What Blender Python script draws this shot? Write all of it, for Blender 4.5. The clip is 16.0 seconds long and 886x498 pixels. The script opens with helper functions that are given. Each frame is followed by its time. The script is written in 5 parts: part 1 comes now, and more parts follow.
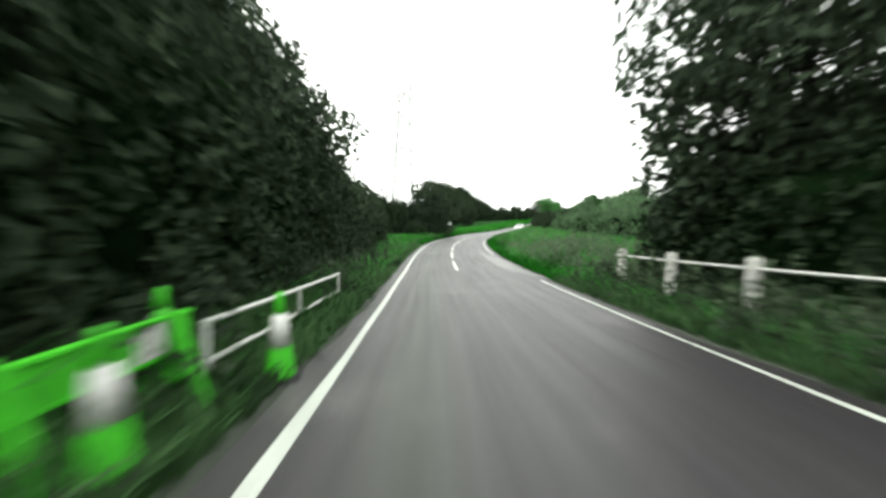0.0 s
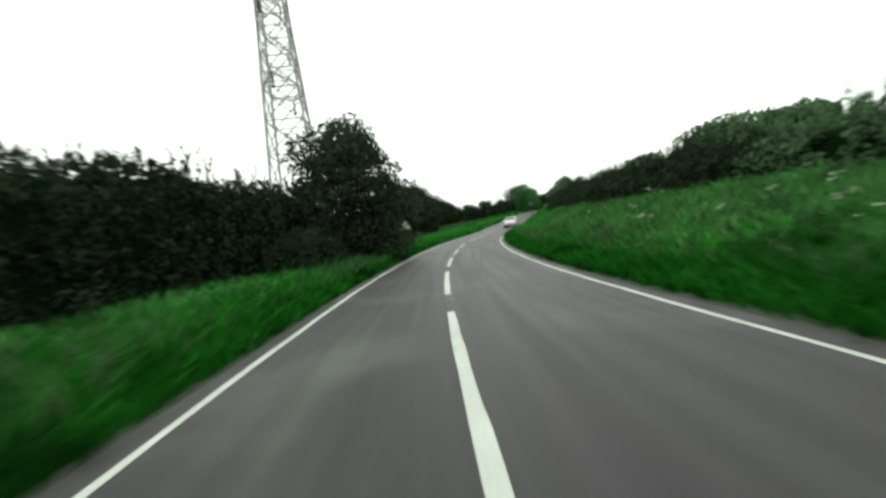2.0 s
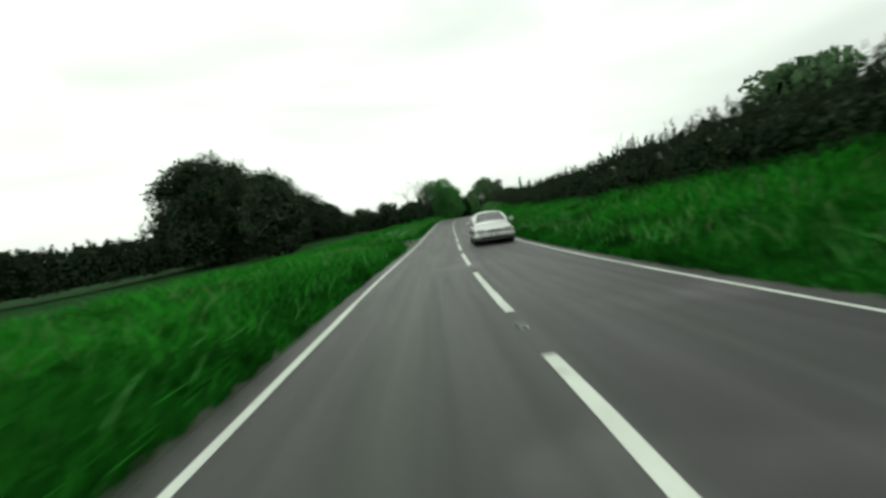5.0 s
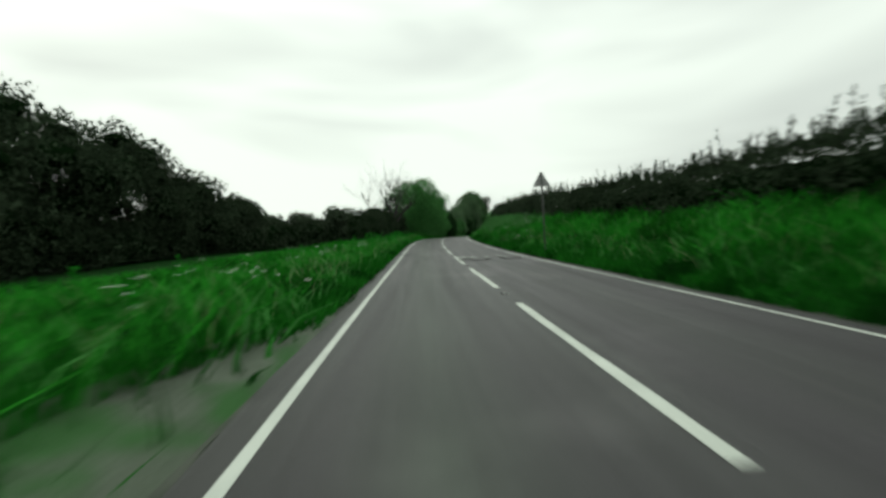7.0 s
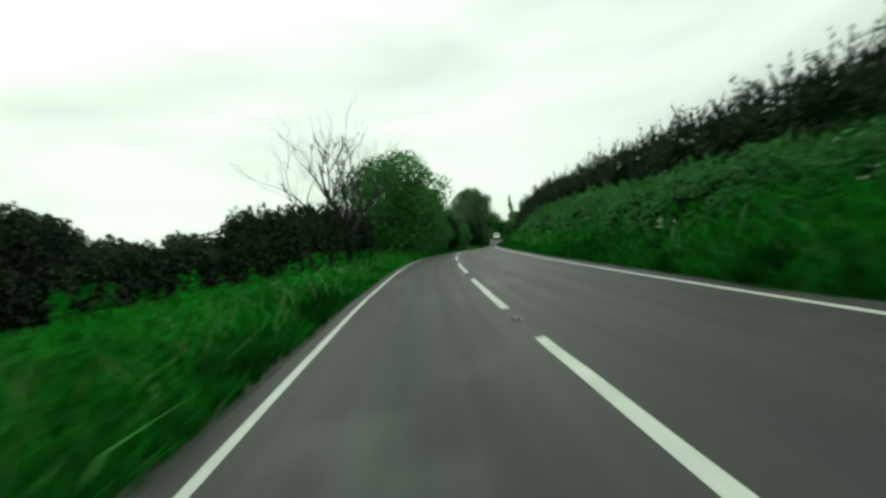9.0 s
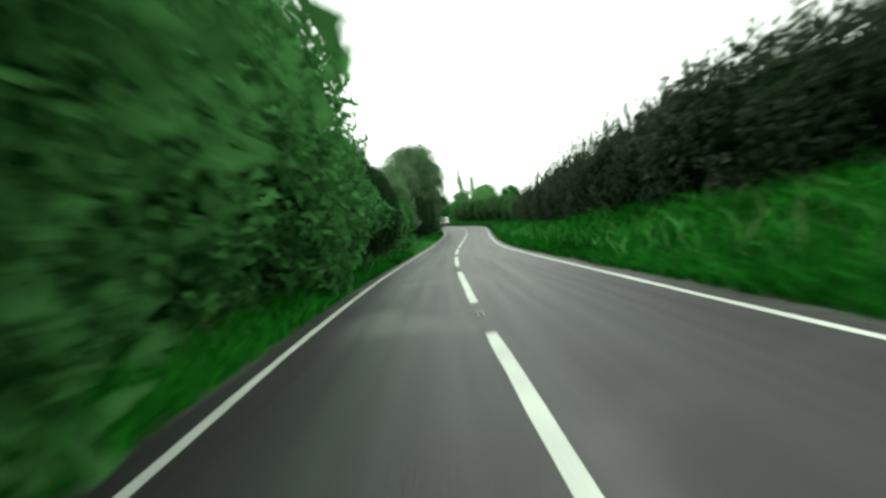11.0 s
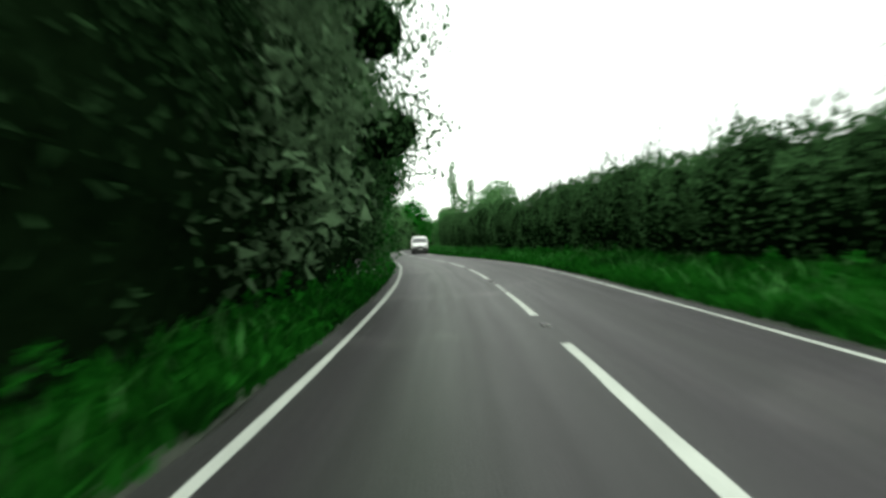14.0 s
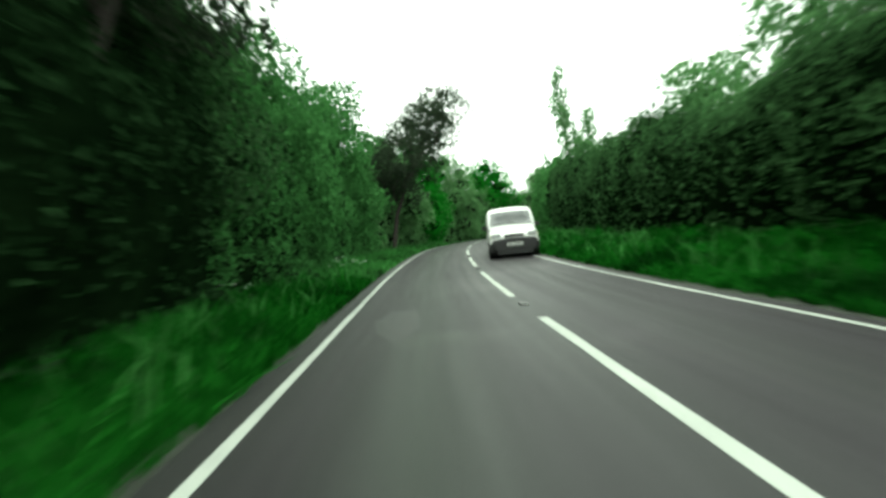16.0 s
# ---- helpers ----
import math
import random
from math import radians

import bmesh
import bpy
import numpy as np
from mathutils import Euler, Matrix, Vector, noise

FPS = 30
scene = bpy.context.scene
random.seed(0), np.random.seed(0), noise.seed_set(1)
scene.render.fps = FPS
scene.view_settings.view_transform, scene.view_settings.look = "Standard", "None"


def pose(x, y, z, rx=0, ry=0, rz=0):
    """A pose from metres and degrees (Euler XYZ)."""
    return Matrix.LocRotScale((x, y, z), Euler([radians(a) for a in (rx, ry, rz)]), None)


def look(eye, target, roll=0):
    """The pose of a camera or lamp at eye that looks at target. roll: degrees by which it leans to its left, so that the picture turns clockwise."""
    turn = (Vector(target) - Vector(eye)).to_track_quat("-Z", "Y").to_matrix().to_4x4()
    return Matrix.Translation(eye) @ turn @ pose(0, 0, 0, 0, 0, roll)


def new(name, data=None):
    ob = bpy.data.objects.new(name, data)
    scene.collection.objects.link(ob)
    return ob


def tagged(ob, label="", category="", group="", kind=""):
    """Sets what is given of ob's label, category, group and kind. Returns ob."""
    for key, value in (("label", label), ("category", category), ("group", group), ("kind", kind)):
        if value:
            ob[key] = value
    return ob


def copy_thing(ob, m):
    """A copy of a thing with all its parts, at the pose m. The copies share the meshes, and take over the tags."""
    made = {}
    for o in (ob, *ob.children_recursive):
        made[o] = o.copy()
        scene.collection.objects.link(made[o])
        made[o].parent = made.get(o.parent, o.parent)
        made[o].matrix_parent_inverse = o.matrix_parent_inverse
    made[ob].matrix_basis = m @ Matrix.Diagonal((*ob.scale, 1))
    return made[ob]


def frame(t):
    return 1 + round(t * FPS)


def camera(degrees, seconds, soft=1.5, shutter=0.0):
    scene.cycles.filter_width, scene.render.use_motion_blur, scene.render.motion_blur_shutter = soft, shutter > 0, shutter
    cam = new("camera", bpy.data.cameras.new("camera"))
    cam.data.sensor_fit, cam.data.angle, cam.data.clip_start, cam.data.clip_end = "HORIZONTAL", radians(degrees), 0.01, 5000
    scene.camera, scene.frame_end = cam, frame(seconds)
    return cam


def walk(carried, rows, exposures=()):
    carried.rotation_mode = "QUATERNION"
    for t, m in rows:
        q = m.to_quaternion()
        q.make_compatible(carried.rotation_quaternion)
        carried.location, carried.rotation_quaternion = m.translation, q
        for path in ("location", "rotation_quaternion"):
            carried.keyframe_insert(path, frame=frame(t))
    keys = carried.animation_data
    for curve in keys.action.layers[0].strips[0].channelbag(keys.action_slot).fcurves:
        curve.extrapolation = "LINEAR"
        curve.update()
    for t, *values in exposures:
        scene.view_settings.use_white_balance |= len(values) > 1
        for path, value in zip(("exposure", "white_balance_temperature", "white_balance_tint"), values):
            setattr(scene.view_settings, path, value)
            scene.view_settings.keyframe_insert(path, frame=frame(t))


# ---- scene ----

# ---------------------------------------------------------------- the road's line and the drive along it
FOV, EYE = 91.32, 1.083
BEND = [0.0008, 0.0008, -0.0010, -0.0041, -0.0037, -0.0052, -0.0080, -0.0048, -0.0068, -0.0079, -0.0014, -0.0042, -0.0014, 0.0006, -0.0002, -0.0011, -0.0007, -0.0040, -0.0033, -0.0103, -0.0051, -0.0047, -0.0050, -0.0042, 0.0002, -0.0015, 0.0058, 0.0101, 0.0108, 0.0085, -0.0071, -0.0060, -0.0075, -0.0180, -0.0300, -0.0320, -0.0250, -0.0100, -0.0022, -0.0015, -0.0012]
SLOPE = [-0.0852, -0.0434, -0.0176, -0.0156, -0.0093, -0.0021, 0.0000, 0.0091, 0.0340, 0.0322, 0.0452, 0.0480, 0.0213, -0.0026, 0.0049, 0.0275, 0.0414, 0.0329, 0.0400, 0.0474, 0.0388, 0.0235, 0.0109, 0.0021, -0.0047]
WIDE_L = [1.59, 1.72, 2.08, 2.11, 2.19, 2.30, 2.29, 2.38, 2.16, 1.90, 2.30, 2.63, 2.47, 2.69, 2.51, 2.44, 2.42]
WIDE_R = [2.03, 2.23, 2.41, 2.39, 2.54, 2.54, 2.46, 2.45, 2.29, 2.03, 2.12, 2.39, 2.16, 2.01, 2.16, 2.20, 2.21]
RIDE = [
    (0.0, -0.95, 0.87, -1.39, -0.24, 1.42),
    (0.5, 7.2, 0.82, -0.42, -0.37, -1.13),
    (1.0, 15.21, 0.57, -0.62, -1.46, -4.05),
    (1.5, 22.85, 0.4, -1.73, -0.25, -6.66),
    (2.0, 30.18, 0.17, -2.54, -2.02, -7.44),
    (2.5, 37.2, -0.01, -1.83, -1.32, -7.73),
    (3.0, 43.95, -0.06, -1.75, -2.45, -8.13),
    (3.5, 50.75, 0.09, -2.2, -1.06, -8.21),
    (3.7, 53.51, 0.11, -1.07, -2.86, -8.56),
    (4.3, 61.74, 0.42, -1.38, -2.87, -8.19),
    (4.8, 68.65, 0.68, -1.64, -2.88, -7.88),
    (5.3, 75.54, 0.93, -1.89, -2.9, -7.57),
    (5.8, 82.35, 1.19, -2.15, -2.91, -7.27),
    (6.0, 85.1, 1.3, -1.71, -2.5, -7.37),
    (6.5, 91.86, 1.32, -2.59, -3.46, -5.46),
    (7.0, 98.56, 1.35, -2.88, -2.22, -3.12),
    (7.5, 105.28, 1.19, -3.17, -1.89, -3.69),
    (8.0, 111.69, 1.09, -1.97, -2.05, -4.96),
    (8.5, 117.98, 1.06, -2.53, -2.18, -6.75),
    (9.0, 124.58, 1.01, -3.36, -1.48, -8.58),
    (9.5, 131.5, 0.74, -3.73, -4.24, -10.09),
    (9.7, 134.44, 0.57, -3.98, -3.82, -9.87),
    (10.2, 141.82, 0.52, -3.29, -3.64, -9.29),
    (10.7, 149.84, 0.48, -2.61, -3.45, -8.71),
    (11.2, 157.92, 0.43, -1.93, -3.26, -8.13),
    (11.8, 166.9, 0.38, -1.12, -3.04, -7.44),
    (12.0, 169.76, 0.46, 0.54, -1.09, -5.76),
    (12.5, 176.55, 0.45, 0.69, -0.83, -5.74),
    (13.0, 183.45, 0.44, 0.18, -0.05, -6.40),
    (13.5, 190.16, 0.76, -1.08, -1.17, -2.97),
    (14.0, 196.29, 1.07, 2.29, -0.50, -2.66),
    (14.5, 203.58, 1.39, 4.14, -2.87, -1.56),
    (15.0, 210.56, 1.59, 1.24, -0.70, -0.38),
    (15.5, 217.85, 1.53, 0.15, -0.75, -3.54),
    (16.0, 225.81, 1.26, -1.56, -1.90, -5.94),
]

STEP, START, END = 2.0 / 3.0, -6.6667, 306.0
STATION = np.arange(START, END, STEP)


def knots(values, gap, s):
    return np.interp(s, START + gap * np.arange(len(values)), values)


def road_line():
    bend, slope = knots(BEND, 8.0, STATION), knots(SLOPE, 13.3333, STATION)
    mid = lambda a: np.concatenate([[0], np.cumsum((a[1:] + a[:-1]) / 2 * STEP)])
    turn = math.pi / 2 + mid(bend)
    return mid(np.cos(turn)), mid(np.sin(turn)), mid(slope), turn, slope


LINE_X, LINE_Y, LINE_Z, TURN, TILT = road_line()


def on_road(s, d=0.0, h=0.0):
    """World points at station s, d metres to the left of the centre line and h above the carriageway."""
    s, d, h = np.broadcast_arrays(np.asarray(s, float), np.asarray(d, float), np.asarray(h, float))
    x, y, z, a = (np.interp(s, STATION, v) for v in (LINE_X, LINE_Y, LINE_Z, TURN))
    before, after = np.minimum(s - START, 0), np.maximum(s - STATION[-1], 0)
    run = before + after
    x, y = x + np.cos(a) * run - np.sin(a) * d, y + np.sin(a) * run + np.cos(a) * d
    return np.stack([x, y, z + h], -1)


def heading(s):
    return float(np.interp(s, STATION, TURN))


def left_edge(s):
    return knots(WIDE_L, 20.0, s)


def right_edge(s):
    return knots(WIDE_R, 20.0, s)


cam = camera(FOV, 16.0, soft=3.0, shutter=0.35)
rows = []
for t, s, d, yaw, pitch, roll in RIDE:
    eye = on_road(s, d, EYE)
    a = heading(s) + radians(yaw)
    e = math.atan(float(np.interp(s, STATION, TILT))) + radians(pitch)
    way = Vector((math.cos(a) * math.cos(e), math.sin(a) * math.cos(e), math.sin(e)))
    rows.append((t, look(Vector(eye), Vector(eye) + way * 10, roll)))
EXPOSURE = [(0.0, 1.0, 6600, 3), (0.6, 1.3, 6600, 4), (1.5, 0.6, 6600, 2), (2.0, 0.0, 6600, -1), (2.5, -0.2, 6650, -9), (3.5, -0.15, 6700, -9), (6.0, -0.45, 6600, -5), (8.5, -0.5, 6600, -8), (9.7, -0.2, 6700, -23), (11.8, 0.9, 6600, -2), (12.6, 0.85, 6600, -3), (13.0, 0.66, 6600, -7), (13.5, 0.45, 6550, -1), (14.0, 0.35, 6600, -4), (15.2, 0.8, 6650, -13), (16.0, 0.85, 6650, -14)]
walk(cam, rows, EXPOSURE)

# ---------------------------------------------------------------- sky and sun
world = bpy.data.worlds.new("sky")
scene.world = world
world.use_nodes = True
nt = world.node_tree
nt.nodes.clear()
N = nt.nodes.new
sky = N("ShaderNodeTexSky")
sky.sky_type, sky.sun_disc = "NISHITA", False
sky.sun_elevation, sky.sun_rotation, sky.dust_density = radians(50), radians(-30), 6.0
sky_dim = N("ShaderNodeMix"); sky_dim.data_type, sky_dim.blend_type = "RGBA", "MULTIPLY"
sky_dim.inputs["Factor"].default_value = 1.0
sky_dim.inputs["B"].default_value = (0.12, 0.12, 0.12, 1)
nt.links.new(sky.outputs["Color"], sky_dim.inputs["A"])
coord, stretch, cloud, ramp = N("ShaderNodeTexCoord"), N("ShaderNodeMapping"), N("ShaderNodeTexNoise"), N("ShaderNodeValToRGB")
stretch.inputs["Scale"].default_value = (1.2, 1.2, 4.5)
cloud.inputs["Scale"].default_value, cloud.inputs["Detail"].default_value = 1.3, 2.5
cloud.inputs["Distortion"].default_value = 0.6
ramp.color_ramp.elements[0].position, ramp.color_ramp.elements[0].color = 0.30, (1.06, 1.07, 1.07, 1)
ramp.color_ramp.elements[1].position, ramp.color_ramp.elements[1].color = 0.60, (1.5, 1.52, 1.49, 1)
nt.links.new(coord.outputs["Generated"], stretch.inputs["Vector"])
nt.links.new(stretch.outputs["Vector"], cloud.inputs["Vector"])
nt.links.new(cloud.outputs["Fac"], ramp.inputs["Fac"])
over = N("ShaderNodeMix"); over.data_type = "RGBA"
over.inputs["Factor"].default_value = 0.92
nt.links.new(sky_dim.outputs["Result"], over.inputs["A"])
nt.links.new(ramp.outputs["Color"], over.inputs["B"])
# an overcast sky is brighter overhead than at the horizon
axis, zenith = N("ShaderNodeSeparateXYZ"), N("ShaderNodeMapRange")
zenith.inputs["From Min"].default_value, zenith.inputs["From Max"].default_value = 0.25, 1.0
zenith.inputs["To Min"].default_value, zenith.inputs["To Max"].default_value = 1.0, 1.4
nt.links.new(coord.outputs["Generated"], axis.inputs[0])
nt.links.new(axis.outputs["Z"], zenith.inputs["Value"])
back, out = N("ShaderNodeBackground"), N("ShaderNodeOutputWorld")
nt.links.new(zenith.outputs["Result"], back.inputs["Strength"])
nt.links.new(over.outputs["Result"], back.inputs["Color"])
nt.links.new(back.outputs["Background"], out.inputs["Surface"])

sun = new("sun", bpy.data.lights.new("sun", "SUN"))
sun.data.energy, sun.data.angle, sun.data.color = 0.7, radians(25), (1.0, 0.97, 0.93)
sun.matrix_world = look((0, 0, 60), (20, 35, 0))

# ---------------------------------------------------------------- materials


def material(name, low, high, scale=4.0, rough=0.8, bump=0.0, fine=40.0, metal=0.0, island=False, piece=False, glow=0.0, spec=0.3, spots=None):
    """Two colours mixed by a coarse and a fine noise, with a bump of the fine one."""
    m = bpy.data.materials.new(name)
    m.use_nodes = True
    t = m.node_tree
    b = t.nodes["Principled BSDF"]
    b.inputs["Roughness"].default_value, b.inputs["Metallic"].default_value = rough, metal
    b.inputs["Specular IOR Level"].default_value = spec
    where = t.nodes.new("ShaderNodeNewGeometry")
    big, small = t.nodes.new("ShaderNodeTexNoise"), t.nodes.new("ShaderNodeTexNoise")
    for n, sc, de in ((big, scale, 4), (small, fine, 3)):
        n.inputs["Scale"].default_value, n.inputs["Detail"].default_value = sc, de
        t.links.new(where.outputs["Position"], n.inputs["Vector"])
    add = t.nodes.new("ShaderNodeMath"); add.operation = "ADD"
    t.links.new(big.outputs["Fac"], add.inputs[0])
    t.links.new(small.outputs["Fac"], add.inputs[1])
    span = t.nodes.new("ShaderNodeMapRange")
    span.inputs["From Min"].default_value, span.inputs["From Max"].default_value = 0.7, 1.3
    t.links.new(add.outputs[0], span.inputs["Value"])
    fac = span.outputs["Result"]
    if island or piece:
        mix = t.nodes.new("ShaderNodeMath"); mix.operation = "MULTIPLY_ADD"
        if island:
            rnd = where.outputs["Random Per Island"]
        else:
            info = t.nodes.new("ShaderNodeObjectInfo")
            rnd = info.outputs["Random"]
        t.links.new(rnd, mix.inputs[0])
        mix.inputs[1].default_value = 0.55
        part_ = t.nodes.new("ShaderNodeMath"); part_.operation = "MULTIPLY"
        t.links.new(fac, part_.inputs[0]); part_.inputs[1].default_value = 0.6
        t.links.new(part_.outputs[0], mix.inputs[2])
        fac = mix.outputs[0]
    col = t.nodes.new("ShaderNodeMix"); col.data_type = "RGBA"
    col.inputs["A"].default_value, col.inputs["B"].default_value = (*low, 1), (*high, 1)
    t.links.new(fac, col.inputs["Factor"])
    tint = col.outputs["Result"]
    if spots:
        colour, size, edge = spots
        blot = t.nodes.new("ShaderNodeTexNoise")
        blot.inputs["Scale"].default_value, blot.inputs["Detail"].default_value = size, 6
        t.links.new(where.outputs["Position"], blot.inputs["Vector"])
        cut = t.nodes.new("ShaderNodeMapRange")
        cut.inputs["From Min"].default_value, cut.inputs["From Max"].default_value = edge, edge + 0.12
        t.links.new(blot.outputs["Fac"], cut.inputs["Value"])
        wear = t.nodes.new("ShaderNodeMix"); wear.data_type = "RGBA"
        wear.inputs["B"].default_value = (*colour, 1)
        t.links.new(cut.outputs["Result"], wear.inputs["Factor"])
        t.links.new(tint, wear.inputs["A"])
        tint = wear.outputs["Result"]
    t.links.new(tint, b.inputs["Base Color"])
    if bump:
        k = t.nodes.new("ShaderNodeBump")
        k.inputs["Strength"].default_value, k.inputs["Distance"].default_value = bump, 0.02
        t.links.new(small.outputs["Fac"], k.inputs["Height"])
        t.links.new(k.outputs["Normal"], b.inputs["Normal"])
    if glow:
        b.inputs["Subsurface Weight"].default_value = 0.0
        b.inputs["Transmission Weight"].default_value = 0.0
    return m


def leaf_material(name, low, high, clear=0.3, spots=None):
    m = material(name, low, high, scale=0.6, fine=9.0, rough=0.75, island=True, spec=0.0, spots=spots)
    t = m.node_tree
    b = t.nodes["Principled BSDF"]
    thin, mix = t.nodes.new("ShaderNodeBsdfTranslucent"), t.nodes.new("ShaderNodeMixShader")
    t.links.new(b.inputs["Base Color"].links[0].from_socket, thin.inputs["Color"])
    mix.inputs["Fac"].default_value = clear
    t.links.new(b.outputs["BSDF"], mix.inputs[1])
    t.links.new(thin.outputs["BSDF"], mix.inputs[2])
    t.links.new(mix.outputs["Shader"], t.nodes["Material Output"].inputs["Surface"])
    return m


ASPHALT = material("asphalt", (0.0195, 0.0186, 0.0198), (0.035, 0.034, 0.0352), scale=0.22, fine=60, rough=0.5, bump=0.3, spec=0.32, spots=((0.058, 0.056, 0.057), 0.45, 0.57))


def lane_wear(m):
    """Wheel tracks and the paler middle of each lane, by the place across it; the oncoming lane is the darker one."""
    t = m.node_tree
    b = t.nodes["Principled BSDF"]
    at, span, ramp = t.nodes.new("ShaderNodeAttribute"), t.nodes.new("ShaderNodeMapRange"), t.nodes.new("ShaderNodeValToRGB")
    at.attribute_name = "across"
    span.inputs["From Min"].default_value, span.inputs["From Max"].default_value = -1.0, 1.0
    t.links.new(at.outputs["Fac"], span.inputs["Value"])
    t.links.new(span.outputs["Result"], ramp.inputs["Fac"])
    e = ramp.color_ramp.elements
    e[0].position, e[0].color = 0.0, (0.84, 0.8, 0.83, 1)
    e[1].position, e[1].color = 1.0, (1.08, 1.14, 1.06, 1)
    for x, c in ((0.12, (0.78, 0.69, 0.79, 1)), (0.27, (0.86, 0.84, 0.85, 1)), (0.4, (0.82, 0.73, 0.83, 1)), (0.5, (0.96, 0.97, 0.95, 1)),
                 (0.62, (0.92, 0.91, 0.92, 1)), (0.75, (1.06, 1.3, 1.04, 1)), (0.88, (0.92, 0.9, 0.92, 1))):
        e.new(x).color = c
    mul = t.nodes.new("ShaderNodeMix"); mul.data_type, mul.blend_type = "RGBA", "MULTIPLY"
    mul.inputs["Factor"].default_value = 1.0
    t.links.new(b.inputs["Base Color"].links[0].from_socket, mul.inputs["A"])
    t.links.new(ramp.outputs["Color"], mul.inputs["B"])
    t.links.new(mul.outputs["Result"], b.inputs["Base Color"])


lane_wear(ASPHALT)


def tyre_streaks(m):
    """Faint long streaks along the lane."""
    t = m.node_tree
    b = t.nodes["Principled BSDF"]
    at, far, xyz, pack = t.nodes.new("ShaderNodeAttribute"), t.nodes.new("ShaderNodeNewGeometry"), t.nodes.new("ShaderNodeSeparateXYZ"), t.nodes.new("ShaderNodeCombineXYZ")
    at.attribute_name = "across"
    t.links.new(far.outputs["Position"], xyz.inputs[0])
    for source, k, scale in ((at.outputs["Fac"], 0, 11.0), (xyz.outputs["X"], 1, 0.16), (xyz.outputs["Y"], 2, 0.16)):
        mul = t.nodes.new("ShaderNodeMath"); mul.operation = "MULTIPLY"
        mul.inputs[1].default_value = scale
        t.links.new(source, mul.inputs[0])
        t.links.new(mul.outputs[0], pack.inputs[k])
    noise, span, mix = t.nodes.new("ShaderNodeTexNoise"), t.nodes.new("ShaderNodeMapRange"), t.nodes.new("ShaderNodeMix")
    noise.inputs["Scale"].default_value, noise.inputs["Detail"].default_value = 1.0, 5
    t.links.new(pack.outputs[0], noise.inputs["Vector"])
    span.inputs["From Min"].default_value, span.inputs["From Max"].default_value = 0.3, 0.7
    span.inputs["To Min"].default_value, span.inputs["To Max"].default_value = 0.85, 1.17
    t.links.new(noise.outputs["Fac"], span.inputs["Value"])
    mix.data_type, mix.blend_type = "RGBA", "MULTIPLY"
    mix.inputs["Factor"].default_value = 1.0
    t.links.new(b.inputs["Base Color"].links[0].from_socket, mix.inputs["A"])
    t.links.new(span.outputs["Result"], mix.inputs["B"])
    t.links.new(mix.outputs["Result"], b.inputs["Base Color"])
    # the polished tracks shine a little more than the rough strips between them
    shine = t.nodes.new("ShaderNodeMapRange")
    shine.inputs["From Min"].default_value, shine.inputs["From Max"].default_value = 0.3, 0.7
    shine.inputs["To Min"].default_value, shine.inputs["To Max"].default_value = 0.55, 0.47
    t.links.new(noise.outputs["Fac"], shine.inputs["Value"])
    t.links.new(shine.outputs["Result"], b.inputs["Roughness"])


tyre_streaks(ASPHALT)
BAND = material("scuffed_asphalt", (0.06, 0.061, 0.059), (0.1, 0.102, 0.097), scale=0.8, fine=50, rough=0.5, bump=0.3, spec=0.45)
REPAIR = material("asphalt_repair", (0.03, 0.0305, 0.03), (0.048, 0.049, 0.047), scale=0.8, fine=50, rough=0.5, bump=0.3, spec=0.32)
EDGE_DIRT = material("gravel_edge", (0.026, 0.034, 0.024), (0.06, 0.068, 0.054), scale=1.5, fine=35, rough=0.95, bump=0.8)
PAINT = material("road_paint", (0.36, 0.385, 0.35), (0.5, 0.53, 0.485), scale=2.0, fine=45, rough=0.6, bump=0.2, spots=((0.3, 0.3, 0.29), 5.0, 0.64))
PAINT_WORN = material("worn_road_paint", (0.18, 0.195, 0.18), (0.35, 0.375, 0.345), scale=2.5, fine=45, rough=0.6, bump=0.2, spots=((0.08, 0.08, 0.08), 6.0, 0.6))
SOIL = material("verge_ground", (0.004, 0.022, 0.003), (0.010, 0.05, 0.008), scale=0.5, fine=12, rough=0.95, bump=0.8, spec=0.05)
GRASS = leaf_material("grass_blade", (0.005, 0.055, 0.003), (0.042, 0.27, 0.027), 0.35, ((0.010, 0.055, 0.007), 0.55, 0.52))
# deeper copy of the grass; under overhanging hedges its colour carries their shade
GRASS_DEEP_SHADED = leaf_material("grass_blade_deep_shaded", (0.003, 0.032, 0.002), (0.024, 0.15, 0.017), 0.3, ((0.006, 0.035, 0.005), 0.7, 0.52))
GRASS_SOFT = leaf_material("grass_blade_soft", (0.017, 0.072, 0.014), (0.095, 0.31, 0.076), 0.32, ((0.012, 0.04, 0.010), 0.7, 0.52))
GRASS_DULL = leaf_material("grass_blade_dull", (0.018, 0.045, 0.015), (0.085, 0.165, 0.068), 0.3, ((0.02, 0.035, 0.018), 0.6, 0.52))
WEED_PALE = leaf_material("weed_leaf_pale", (0.045, 0.075, 0.04), (0.13, 0.18, 0.11), 0.35)
WEED = leaf_material("weed_leaf", (0.005, 0.045, 0.004), (0.024, 0.17, 0.017), 0.3)
STRAW = leaf_material("seed_head", (0.12, 0.2, 0.08), (0.24, 0.3, 0.16), 0.3)
PETAL = material("flower_petal", (0.65, 0.68, 0.62), (0.8, 0.82, 0.76), rough=0.7)
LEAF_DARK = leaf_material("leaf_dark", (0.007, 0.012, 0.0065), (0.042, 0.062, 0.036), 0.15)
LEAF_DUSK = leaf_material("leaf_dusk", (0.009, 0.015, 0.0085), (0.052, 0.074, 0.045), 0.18)
